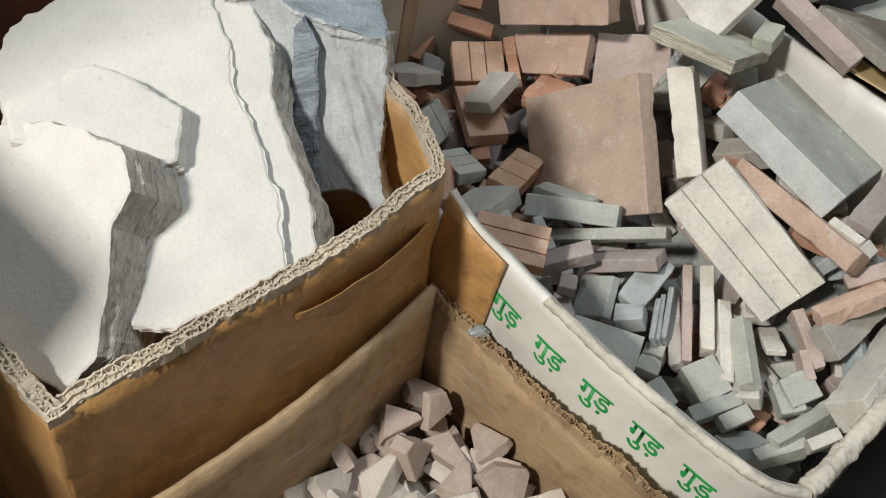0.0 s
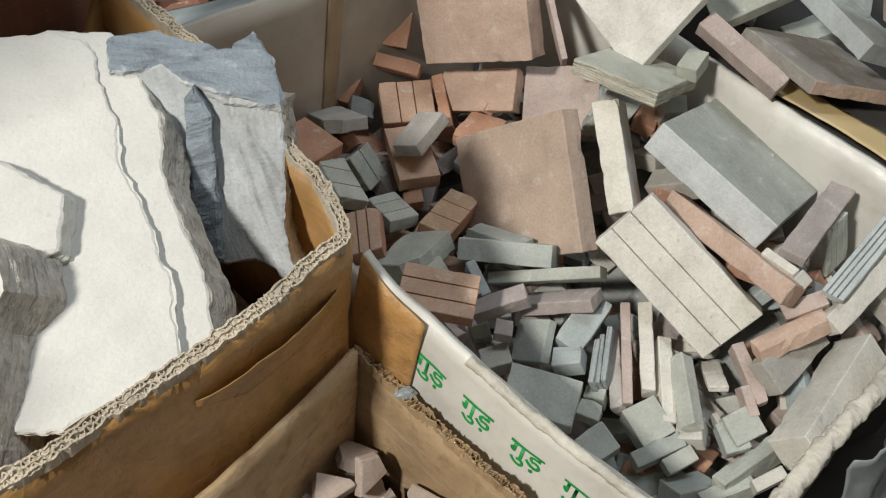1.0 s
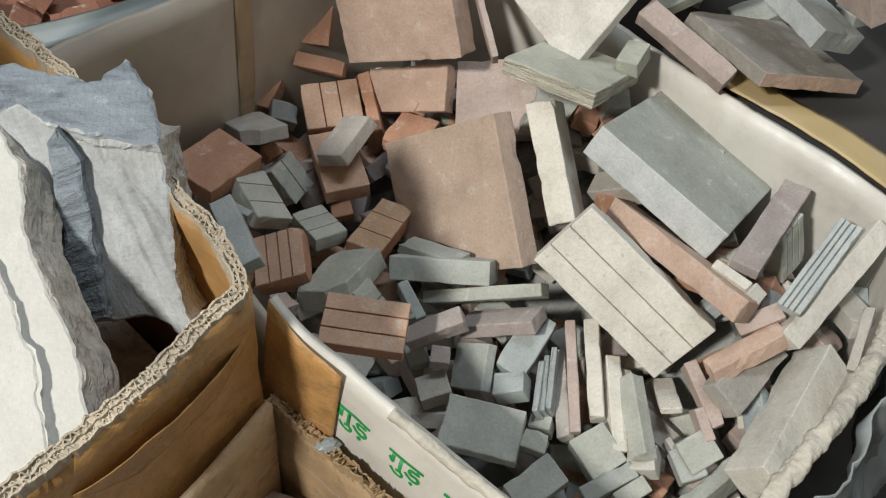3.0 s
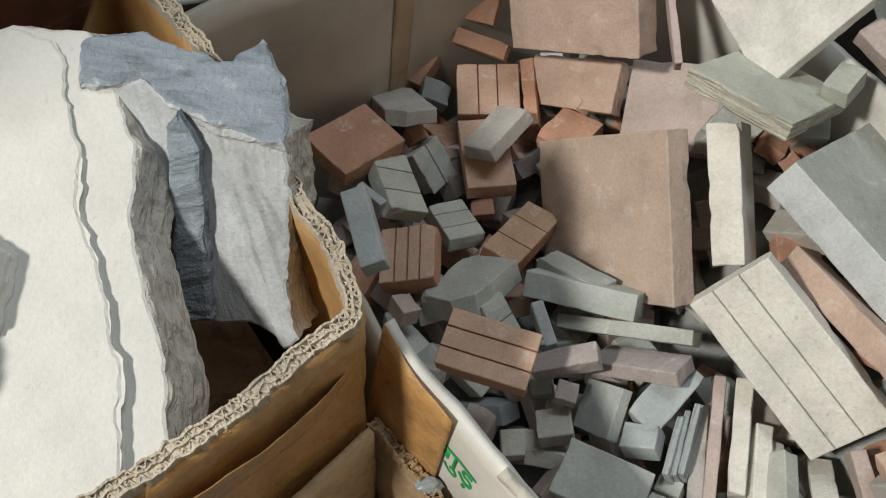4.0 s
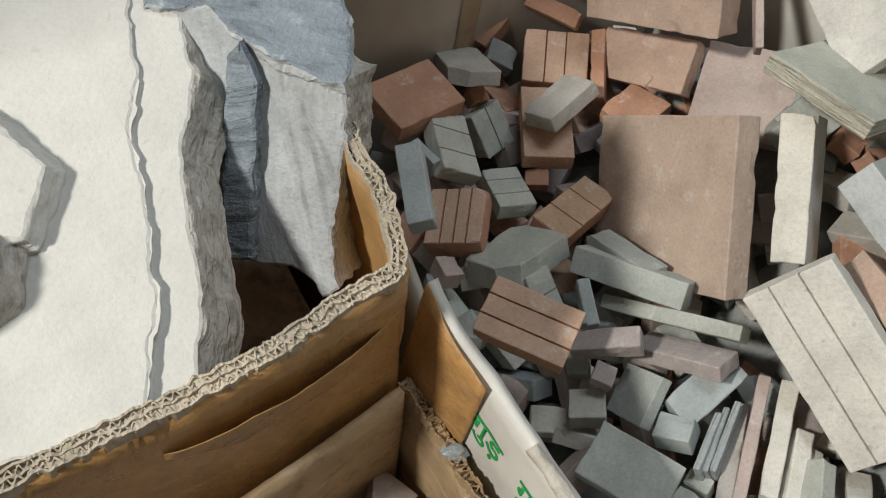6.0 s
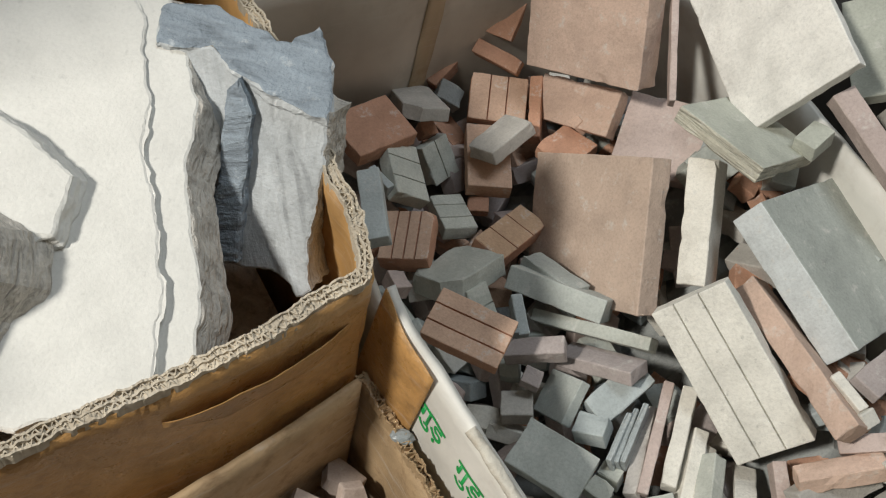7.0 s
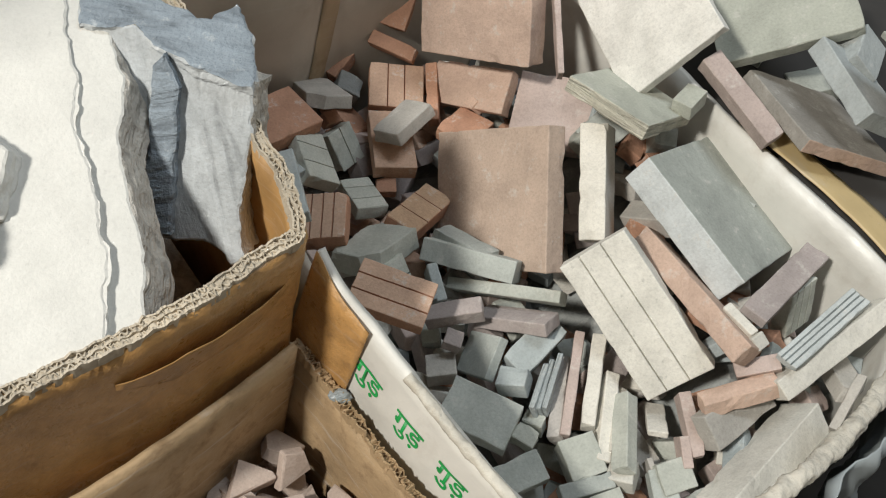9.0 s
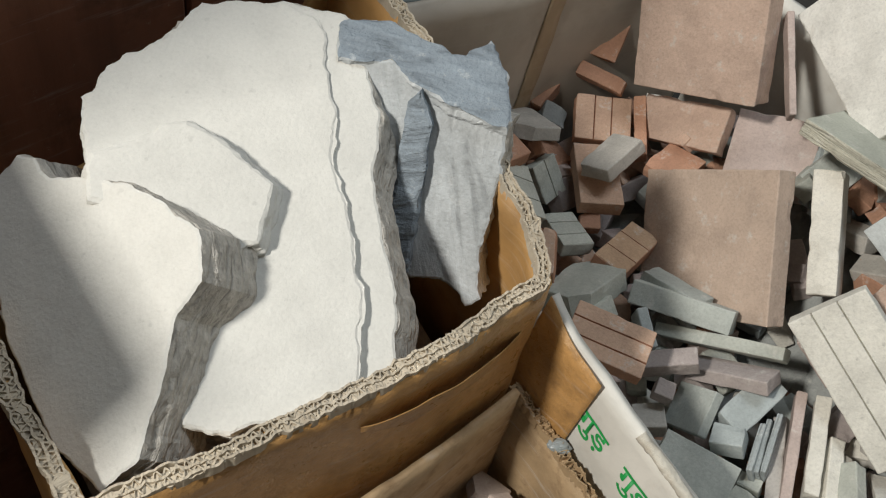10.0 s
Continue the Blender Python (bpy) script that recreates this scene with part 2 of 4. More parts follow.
def block_bm(sx, sy, sz, seed, wear=0.0009, groove=(), along=1, cuts=(), rough=0.0004, step=0.006):
    """A worn cut block, top face at z=0: rounded, chipped edges; scored lines at the offsets in groove, running along axis 1 (y) or 0 (x);
    cuts: (angle, share) planes that take a corner off."""
    half = (sx / 2, sy / 2, sz / 2)
    w = min(wear, min(half) * 0.6)
    lines = []
    for i, h in enumerate(half):
        n = max(1, int(round(2 * (h - w) / step)))
        ts = [-h] + [-(h - w) + 2 * (h - w) * k / n for k in range(n + 1)] + [h]
        if groove and i == 1 - along and i < 2:
            for g in groove:
                c = g * h
                ts = [t for t in ts if abs(t - c) > 0.0014] + [c - 0.0006, c, c + 0.0006]
        lines.append(sorted(ts))
    bm = bmesh.new()
    made = {}

    def vert(p):
        key = tuple(round(c, 6) for c in p)
        if key not in made:
            v = Vector(p)
            chip = max(0.0, rnd(p, 95.0, seed) - 0.2) * 0.009
            r = min(w * (1 + 0.6 * rnd(p, 160.0, seed + 2)) + chip, min(half) * 0.85)
            core = Vector([max(-h + r, min(h - r, c)) for c, h in zip(v, half)])
            d = v - core
            on = sum(1 for c, h in zip(v, half) if abs(abs(c) - h) < 1e-7)
            if d.length > r and d.length > 0 and on > 1 or (d.length > r * 1.0001):
                v = core + d.normalized() * r
            v += d.normalized() * rough * (rnd(p, 55.0, seed + 5) + 0.5 * rnd(p, 200.0, seed + 9)) if d.length else Vector()
            if groove and p[2] > half[2] - 1e-6:
                q = p[1 - along]
                if any(abs(q - g * half[1 - along]) < 1e-6 for g in groove):
                    v.z -= min(0.003, sz * 0.4)
            v.z -= sz / 2
            made[key] = bm.verts.new(v)
        return made[key]

    for i in range(3):
        j, k = [a for a in range(3) if a != i]
        for sign in (-1, 1):
            for a0, a1 in zip(lines[j], lines[j][1:]):
                for b0, b1 in zip(lines[k], lines[k][1:]):
                    quad = []
                    for a, b in ((a0, b0), (a1, b0), (a1, b1), (a0, b1)):
                        p = [0, 0, 0]
                        p[i], p[j], p[k] = sign * half[i], a, b
                        quad.append(vert(p))
                    bm.faces.new(quad)
    for ang, share in cuts:
        d = Vector((math.cos(radians(ang)), math.sin(radians(ang)), 0.12))
        reach = abs(d.x) * half[0] + abs(d.y) * half[1]
        g = bm.verts[:] + bm.edges[:] + bm.faces[:]
        cut = bmesh.ops.bisect_plane(bm, geom=g, plane_co=d * reach * share / d.length, plane_no=d, clear_outer=True)
        bmesh.ops.holes_fill(bm, edges=[e for e in bm.edges if e.is_boundary], sides=0)
    return bm


NAMES = {
    "or": ("clay_tile", "terracotta orange clay offcut in a heap", "clay piece"),
    "rd": ("clay_tile", "deep red clay block in the round bin", "clay piece"),
    "ol": ("clay_tile", "pale terracotta clay offcut in a heap", "clay piece"),
    "ts": ("clay_tile", "tan scored clay tile in a heap", "clay piece"),
    "pk": ("stone_bar", "dusty pink stone bar among grey offcuts", "stone piece"),
    "pl": ("stone_bar", "peach coloured stone bar among pale offcuts", "stone piece"),
    "pkl": ("stone_slab", "large pale pink stone slab leaning on the heap", "stone slab"),
    "pkd": ("stone_slab", "square dull pink stone slab leaning upright", "stone slab"),
    "gt": ("stone_slab", "thick grey stone block, its pale blue side coloured as lit", "stone slab"),
    "pg": ("stone_slab", "thick grey stone slab with a pink cut edge", "stone slab"),
    "gw": ("stone_block", "warm grey stone block with a broken edge", "stone piece"),
    "gg": ("stone_block", "greenish grey stone offcut in a heap", "stone piece"),
    "gb": ("stone_block", "slate grey flat stone offcut in a heap", "stone piece"),
    "bg": ("stone_block", "blue-grey stone offcut wedged in a heap", "stone piece"),
    "bb": ("stone_slab", "grey stone block with a pale blue side", "stone slab"),
    "bs": ("stone_bar", "pale blue scored stone bar near the carton rim", "stone piece"),
    "bl": ("stone_flake", "thin layered blue-grey stone flake standing upright", "stone piece"),
    "mv": ("stone_bar", "mauve-grey stone bar in a heap", "stone piece"),
    "mg": ("stone_bar", "long grey-mauve stone stick in a heap", "stone piece"),
    "ww": ("stone_bar", "cream white stone stick with speckled faces", "stone piece"),
    "ws": ("stone_slab", "ivory stone tile scored with two lines", "stone slab"),
    "wh": ("stone_slab", "large white stone slab with a corner pointing down", "stone slab"),
    "gr": ("stone_slab", "pale green stone slab with a rough edge", "stone slab"),
    "gd": ("stone_block", "dark grey stone lump in a heap", "stone piece"),
}
COUNT = [0]
PLACED = []


def piece(kind, at, turn, size, lines=0, along=1, cuts=(), wear=0.0009, label="", rim=""):
    """One loose piece of the heap; at: centre of its body, turn: Euler degrees, size: metres."""
    COUNT[0] += 1
    name, text, cat = NAMES[kind]
    groove = [2 * (k + 1) / (lines + 1) - 1 + 0.06 * math.sin(COUNT[0] * 3.1 + k) for k in range(lines)]
    bm = block_bm(*size, seed=COUNT[0] * 0.77, wear=wear, groove=groove, along=along, cuts=cuts)
    bmesh.ops.translate(bm, verts=bm.verts, vec=(0, 0, size[2] / 2))
    if lines and not label:
        text = text.replace(" offcut", " tile").replace(" in a heap", " scored with parallel lines")
    ob = link_mesh(name, bm, [CLAY[kind], CLAY[rim]] if rim else CLAY[kind])
    if rim:
        for p in ob.data.polygons:
            p.material_index = 1 if abs(p.normal.z) < 0.5 and (kind != "pg" or abs(p.normal.y) > 0.6) else 0
    ob.matrix_world = pose(*at, *turn)
    PLACED.append(at)
    return tagged(ob, label or text, cat, "loose stone and clay pieces in the cartons")


def smooth_path(points, n):
    """n+1 points along a polyline of (x, y, z), evenly by length."""
    pts = [Vector(p) for p in points]
    cum = [0.0]
    for a, b in zip(pts, pts[1:]):
        cum.append(cum[-1] + (b - a).length)
    out = []
    for k in range(n + 1):
        s = cum[-1] * k / n
        i = max(j for j in range(len(pts) - 1) if cum[j] <= s + 1e-9)
        f = (s - cum[i]) / (cum[i + 1] - cum[i])
        p0, p1, p2, p3 = pts[max(0, i - 1)], pts[i], pts[i + 1], pts[min(len(pts) - 1, i + 2)]
        out.append(0.5 * (2 * p1 + (p2 - p0) * f + (2 * p0 - 5 * p1 + 4 * p2 - p3) * f * f + (3 * p1 - p0 - 3 * p2 + p3) * f ** 3))
    return out


def sheet_bm(top, foot, thick, side, rows=8, wob=0.0008, seed=0.0, jag=0.0, bow=0.0):
    """A board between two paths of points (rim and foot), thickened to one side (+1 left of the way, -1 right)."""
    n = len(top) - 1
    bm = bmesh.new()
    grid = []
    for layer in (0, 1):
        g = []
        for i in range(n + 1):
            a, b = top[max(0, i - 1)], top[min(n, i + 1)]
            way = Vector((b.x - a.x, b.y - a.y, 0)).normalized()
            nor = Vector((-way.y, way.x, 0)) * side
            col = []
            for k in range(rows + 1):
                f = k / rows
                p = top[i].lerp(foot[i], f)
                if k == 0 and jag:
                    p.z += jag * (rnd(p, 90.0, seed + 3) + 0.7 * rnd(p, 320.0, seed + 4))
                out = wob * (rnd(p, 22.0, seed) * 2 + rnd(p, 80.0, seed + 1)) + bow * math.sin(math.pi * f)
                col.append(bm.verts.new(p + nor * (out + layer * thick)))
            g.append(col)
        grid.append(g)
    for g in grid:
        for i in range(n):
            for k in range(rows):
                bm.faces.new((g[i][k], g[i + 1][k], g[i + 1][k + 1], g[i][k + 1]))
    a, b = grid
    for i in range(n):
        bm.faces.new((a[i][0], b[i][0], b[i + 1][0], a[i + 1][0]))
        bm.faces.new((a[i][rows], a[i + 1][rows], b[i + 1][rows], b[i][rows]))
    for k in range(rows):
        bm.faces.new((a[0][k], a[0][k + 1], b[0][k + 1], b[0][k]))
        bm.faces.new((a[n][k], b[n][k], b[n][k + 1], a[n][k + 1]))
    return bm


def fluting_bm(top, depth, thick, side, seed, layers=2, wave=0.0040, jag=0.0012):
    """The torn rim of corrugated board: crushed liners and wavy paper between them, standing a little proud."""
    length = sum((b - a).length for a, b in zip(top, top[1:]))
    n = max(8, int(length / (wave / 9)))
    path = smooth_path(top, n)
    bm = bmesh.new()
    liners = [thick * k / layers for k in range(layers + 1)]

    def ribbon(offset, up, t, lift):
        cols = []
        for i in range(n + 1):
            a, b = path[max(0, i - 1)], path[min(n, i + 1)]
            way = Vector((b.x - a.x, b.y - a.y, 0)).normalized()
            nor = Vector((-way.y, way.x, 0)) * side
            p = path[i]
            torn = lift + jag * (rnd(p, 70.0, seed + up) + 0.9 * rnd(p, 350.0, seed + up + 4) + 0.5 * rnd(p, 900.0, seed + up + 5))
            drift = 0.0016 * rnd(p, 50.0, seed + 11) + 0.0011 * rnd(p, 260.0, seed + 12 + up)
            lean = 0.0012 * rnd(p, 140.0, seed + 20 + up)
            w = t * (1 + 0.4 * rnd(p, 300.0, seed + 30 + up))
            o = offset(i, p)
            cols.append([bm.verts.new(p + nor * (o + drift + d + (lean if z > -depth else 0)) + Vector((0, 0, z)))
                         for d, z in ((-w, -depth), (-w, torn), (w, torn), (w, -depth))])
        for c0, c1 in zip(cols, cols[1:]):
            for k in range(3):
                bm.faces.new((c0[k], c1[k], c1[k + 1], c0[k + 1]))

    ribbon(lambda i, p: thick / 2, 9, thick * 0.46, -0.0011)
    for k, o in enumerate(liners):
        ribbon(lambda i, p, o=o: o, k, 0.00055, 0.0005)
    for k in range(layers):
        lo, hi = liners[k] + 0.0004, liners[k + 1] - 0.0004
        ribbon(lambda i, p, lo=lo, hi=hi, k=k: (lo + hi) / 2 + (hi - lo) * (0.5 + 0.3 * rnd(p, 120.0, seed + 40 + k)) * math.sin(i * 2 * math.pi / 9 + 2.2 * rnd(p, 60.0, seed + 50 + k) + k), k + 0.5, 0.00055, 0.0)
    return bm


def stone_bm(outline, thick, seed, step=0.0022, jag=0.0016, levels=12, taper=0.0, dome=0.0):
    """A broken slab: a flat face at z=0 with a ragged outline and a layered, uneven edge below it."""
    pts = [Vector((x, y, 0)) for x, y in outline]
    ring = []
    for a, b in zip(pts, pts[1:] + pts[:1]):
        n = max(1, int((b - a).length / step))
        for k in range(n):
            ring.append(a.lerp(b, k / n))
    mid = sum(ring, Vector()) / len(ring)
    bm = bmesh.new()
    rings = []
    for lv in range(levels + 2):
        f = max(0, lv - 1) / levels
        row = []
        for i, p in enumerate(ring):
            t = (ring[(i + 1) % len(ring)] - ring[i - 1]).normalized()
            nor = Vector((t.y, -t.x, 0))
            if nor.dot(p - mid) < 0:
                nor = -nor
            shift = jag * (1.4 * rnd(p, 45.0, seed) + 0.55 * rnd(p, 160.0, seed + 1) + 0.2 * rnd(p, 480.0, seed + 6))
            bed = lv // 2
            shift += jag * 1.0 * rnd((p.x, p.y, bed * 0.37), 38.0, seed + 2) + jag * 0.6 * rnd((p.x, p.y, bed * 0.21), 150.0, seed + 3)
            shift += jag * 0.3 * rnd((p.x, p.y, lv * 0.13), 420.0, seed + 4)
            shift -= 0.0012 if lv == 0 else 0.0
            row.append(bm.verts.new(p + nor * (shift + taper * f) + Vector((0, 0, -0.0006 if lv == 1 else -thick * f))))
        rings.append(row)
    for r0, r1 in zip(rings, rings[1:]):
        for i in range(len(ring)):
            j = (i + 1) % len(ring)
            bm.faces.new((r0[i], r0[j], r1[j], r1[i]))
    edges = [bm.edges.get((rings[0][i], rings[0][(i + 1) % len(ring)])) for i in range(len(ring))]
    bmesh.ops.triangle_fill(bm, use_beauty=True, edges=edges)
    edges = [bm.edges.get((rings[-1][i], rings[-1][(i + 1) % len(ring)])) for i in range(len(ring))]
    bmesh.ops.triangle_fill(bm, use_beauty=True, edges=edges)
    return bm


def edge_faces(ob, below=-0.0004, slot=1):
    """Gives the broken edge of a slab the second material."""
    for p in ob.data.polygons:
        if p.center.z < below:
            p.material_index = slot


def box_bm(lo, hi):
    bm = bmesh.new()
    bmesh.ops.create_cube(bm, size=1.0)
    for v in bm.verts:
        v.co = Vector([l + (c + 0.5) * (h - l) for c, l, h in zip(v.co, lo, hi)])
    return bm


def structure(name, bm, material, label, category):
    return tagged(link_mesh(name, bm, material), label, category, kind="structure")


# ---- the room ----
structure("floor", box_bm((-2.4, -2.0, -0.1), (2.4, 2.5, 0.0)), FLOOR, "dark dusty concrete floor under the cartons", "floor")
structure("ceiling", box_bm((-2.5, -2.1, 2.6), (2.5, 2.6, 2.7)), WALLP, "plain pale painted ceiling of the store room", "ceiling")
structure("wall_west", box_bm((-2.5, -2.1, -0.1), (-2.4, 2.6, 2.6)), WALLP, "plain pale painted store room wall", "wall")
structure("wall_east", box_bm((2.4, -2.1, -0.1), (2.5, 2.6, 2.6)), WALLP, "plain pale painted store room wall", "wall")
structure("wall_south", box_bm((-2.4, -2.1, -0.1), (2.4, -2.0, 2.6)), WALLP, "plain pale painted store room wall", "wall")
structure("wall_north", box_bm((-2.4, 2.5, -0.1), (2.4, 2.6, 2.6)), WALLP, "plain pale painted store room wall", "wall")
# made-up housing for the added ceiling fill
fill_fixture = tagged(new("added_fill_fixture"), "unseen cool fill light added under the ceiling", "ceiling light")
part("fixture", box_bm((-0.17, 0.58, 2.52), (1.07, 0.92, 2.6)), TIN, fill_fixture)
lamp = tagged(new("floor_lamp"), "small square lamp on a thin grey pole", "lamp")
lamp.matrix_world = look((LAMP_AT[0] - 0.03, LAMP_AT[1] - 0.03, LAMP_AT[2] + 0.025), (0.05, 0.4, 0.35))
part("housing", box_bm((-0.1, -0.1, 0.0), (0.1, 0.1, 0.03)), TIN, lamp)
pole = part("pole", box_bm((LAMP_AT[0] - 0.06, LAMP_AT[1] - 0.06, 0.0), (LAMP_AT[0] - 0.035, LAMP_AT[1] - 0.035, LAMP_AT[2] + 0.03)), TIN, lamp)
pole.matrix_parent_inverse = lamp.matrix_world.inverted()

# ---- carton of big white clay slabs ----
K = (0.046, 0.358)          # front right corner
F_DIR = Vector((-0.70, -0.714, 0))
B_DIR = Vector((-0.64, 0.768, 0))


def path_of(points, n):
    return smooth_path(points, n)


def carton(name, label):
    return tagged(new(name), label, "carton")


box_a = carton("taped_carton", "brown taped cardboard carton with a torn rim, of white slabs")
front_top = [(0.048, 0.360, 0.415), (0.012, 0.312, 0.417), (-0.022, 0.276, 0.416), (-0.07, 0.235, 0.411), (-0.117, 0.197, 0.403)]
top = path_of(front_top, 60)
foot = [Vector((p.x + 0.004, p.y - 0.002, 0.004)) for p in top]
part("front_wall", sheet_bm(top, foot, 0.0072, -1, rows=26, seed=1.0, wob=0.001), TAPED, box_a, smooth=True)
part("torn_rim", fluting_bm([p + Vector((0, 0, 0.0022)) for p in top], 0.006, 0.0072, -1, 3.0), PAPER, box_a, "pale torn corrugated paper rim")
right_top = [(0.048, 0.360, 0.415), (0.036, 0.383, 0.428), (0.015, 0.404, 0.440), (-0.040, 0.474, 0.450), (-0.11, 0.545, 0.458)]
top = path_of(right_top, 60)
foot = [Vector((p.x, p.y, 0.004)) for p in top]
part("side_wall", sheet_bm(top, foot, 0.0062, 1, rows=26, seed=2.0, wob=0.0012), INNER, box_a, smooth=True)
part("torn_rim", fluting_bm([p + Vector((0, 0, 0.0022)) for p in top], 0.006, 0.0062, 1, 5.0), PAPER, box_a, "pale torn corrugated paper rim")
left_top = [(-0.117, 0.197, 0.403), (-0.14, 0.217, 0.413), (-0.163, 0.237, 0.415), (-0.22, 0.295, 0.40), (-0.26, 0.335, 0.36)]
top = path_of(left_top, 40)
foot = [Vector((p.x, p.y, 0.004)) for p in top]
part("side_wall", sheet_bm(top, foot, 0.0068, -1, rows=26, seed=4.0, wob=0.0012), INNER, box_a, smooth=True)
part("torn_rim", fluting_bm([p + Vector((0, 0, 0.0022)) for p in top], 0.006, 0.0068, -1, 7.0), PAPER, box_a, "pale torn corrugated paper rim")
back_top = [(-0.26, 0.335, 0.36), (-0.18, 0.45, 0.37), (-0.13, 0.52, 0.40), (-0.11, 0.545, 0.458)]
top = path_of(back_top, 20)
foot = [Vector((p.x, p.y, 0.004)) for p in top]
part("back_wall", sheet_bm(top, foot, 0.006, -1, rows=12, seed=6.0), INNER, box_a, smooth=True)
base = [(-0.117, 0.2), (0.046, 0.358), (-0.11, 0.543), (-0.258, 0.335)]
bm = bmesh.new()
lo = [bm.verts.new((x, y, 0.003)) for x, y in base]
hi = [bm.verts.new((x, y, 0.30)) for x, y in base]
bm.faces.new(lo)
bm.faces.new(hi)
for i in range(4):
    bm.faces.new((lo[i], lo[(i + 1) % 4], hi[(i + 1) % 4], hi[i]))
for v in bm.verts:
    c = Vector((-0.11, 0.36, v.co.z))
    v.co = c.lerp(v.co, 0.88)
tagged(link_mesh("clay_lumps", bm, CLAY["ce"]), "packed dusty clay lumps under the slabs", "clay piece", kind="stuff")
# lifted strip of tape along the front wall
tape_top = [Vector((p[0] + 0.0009, p[1] - 0.0009, p[2] - d)) for p, d in zip(front_top, (0.028, 0.024, 0.024, 0.022, 0.012))]
top = path_of([tuple(v) for v in tape_top], 60)[4:30]
foot = [p + Vector((0.0004, -0.0004, -0.024 * min(1.0, 0.25 + k / 7, 0.15 + (25 - k) / 9))) for k, p in enumerate(top)]
top = [p + Vector((0.0035, -0.0035, 0)) * math.sin(math.pi * k / 25) ** 0.6 for k, p in enumerate(top)]
part("tape_strip", sheet_bm(top, foot, 0.0003, 1, rows=8, seed=9.0, wob=0.0005, jag=0.0012), TAPED, box_a, "glossy brown packing tape lifting at its edge", smooth=True)


# ---- an unseen taller carton beside it, added to shade the broken pale slab ----
shade_box = carton("shading_carton", "unseen tall brown carton added to shade the broken pale slab")
bm = box_bm((0.0, 0.0, 0.004), (0.28, 0.30, 0.630))
bmesh.ops.bevel(bm, geom=bm.edges[:], offset=0.004, segments=2, affect="EDGES")
part("body", bm, KRAFT, shade_box)
part("tape_strip", box_bm((0.115, 0.005, 0.630), (0.165, 0.295, 0.6305)), TAPED, shade_box, "brown packing tape")
shade_box.matrix_world = pose(-0.241, 0.132, 0.0, 0, 0, 135)

# ---- carton of small chips ----
box_c = carton("chip_carton", "worn tan cardboard carton holding small pinkish clay chips")
left_c = [(0.052, 0.352, 0.330), (0.001, 0.288, 0.330), (-0.039, 0.246, 0.327), (-0.083, 0.207, 0.323), (-0.16, 0.14, 0.315)]
top = path_of(left_c, 60)
foot = [Vector((p.x + 0.006, p.y - 0.006, 0.004)) for p in top]
part("side_wall", sheet_bm(top, foot, 0.004, 1, rows=18, seed=11.0, wob=0.0006, jag=0.0006), KRAFT, box_c, smooth=True)
right_c = [(0.054, 0.364, 0.316), (0.082, 0.339, 0.308), (0.103, 0.318, 0.305), (0.141, 0.279, 0.303), (0.180, 0.244, 0.300), (0.26, 0.17, 0.295)]
top = path_of(right_c, 60)
foot = [Vector((p.x - 0.006, p.y - 0.006, 0.004)) for p in top]
part("side_wall", sheet_bm(top, foot, 0.005, -1, rows=18, seed=13.0, wob=0.0014, jag=0.0015), KRAFT, box_c, smooth=True)
part("torn_rim", fluting_bm([p + Vector((0, 0, 0.0022)) for p in top], 0.006, 0.005, -1, 15.0, layers=1, jag=0.003), KRAFT, box_c, "frayed brown paper rim")
front_c = [(-0.15, 0.13, 0.31), (0.05, -0.02, 0.29), (0.26, 0.17, 0.295)]
top = path_of([front_c[0], (-0.05, 0.06, 0.295), front_c[1]], 20)
foot = [Vector((p.x, p.y, 0.004)) for p in top]
part("front_wall", sheet_bm(top, foot, 0.004, -1, rows=8, seed=17.0), KRAFT, box_c)
top = path_of([front_c[1], (0.155, 0.075, 0.292), front_c[2]], 20)
foot = [Vector((p.x, p.y, 0.004)) for p in top]
part("front_wall", sheet_bm(top, foot, 0.004, -1, rows=8, seed=18.0), KRAFT, box_c)

# ---- big carton with the heap ----
box_b = carton("printed_carton", "large white printed carton with a rolled rim, heaped with stone offcuts")
text_top = [(0.056, 0.378, 0.385), (0.072, 0.361, 0.374), (0.092, 0.345, 0.366), (0.115, 0.325, 0.358), (0.140, 0.302, 0.352), (0.170, 0.276, 0.346), (0.200, 0.253, 0.340), (0.235, 0.232, 0.332), (0.262, 0.232, 0.324)]
TEXT_TOP = path_of(text_top, 80)
TEXT_FOOT = [Vector((p.x - 0.030, p.y - 0.024, 0.004)) for p in TEXT_TOP]
part("front_wall", sheet_bm(TEXT_TOP, TEXT_FOOT, 0.005, 1, rows=30, seed=21.0, wob=0.0008), WOVEN, box_b, smooth=True)
right_b = [(0.262, 0.234, 0.324), (0.290, 0.258, 0.330), (0.325, 0.290, 0.340), (0.365, 0.322, 0.347), (0.400, 0.356, 0.352), (0.432, 0.396, 0.356), (0.448, 0.430, 0.362)]
RIGHT = path_of(right_b, 60)
foot = [Vector((p.x + 0.01, p.y - 0.01, 0.004)) for p in RIGHT]
part("side_wall", sheet_bm(RIGHT, foot, 0.005, 1, rows=20, seed=23.0, wob=0.001), WOVEN, box_b, smooth=True)
back_b = [(0.448, 0.430, 0.362), (0.440, 0.448, 0.372), (0.412, 0.480, 0.378), (0.370, 0.527, 0.380), (0.325, 0.582, 0.381), (0.26, 0.66, 0.385), (0.17, 0.74, 0.39)]
BACK = path_of(back_b, 60)
foot = [Vector((p.x, p.y, 0.004)) for p in BACK]
part("back_wall", sheet_bm(BACK, foot, 0.005, -1, rows=20, seed=25.0, wob=0.001), WOVEN, box_b, smooth=True)
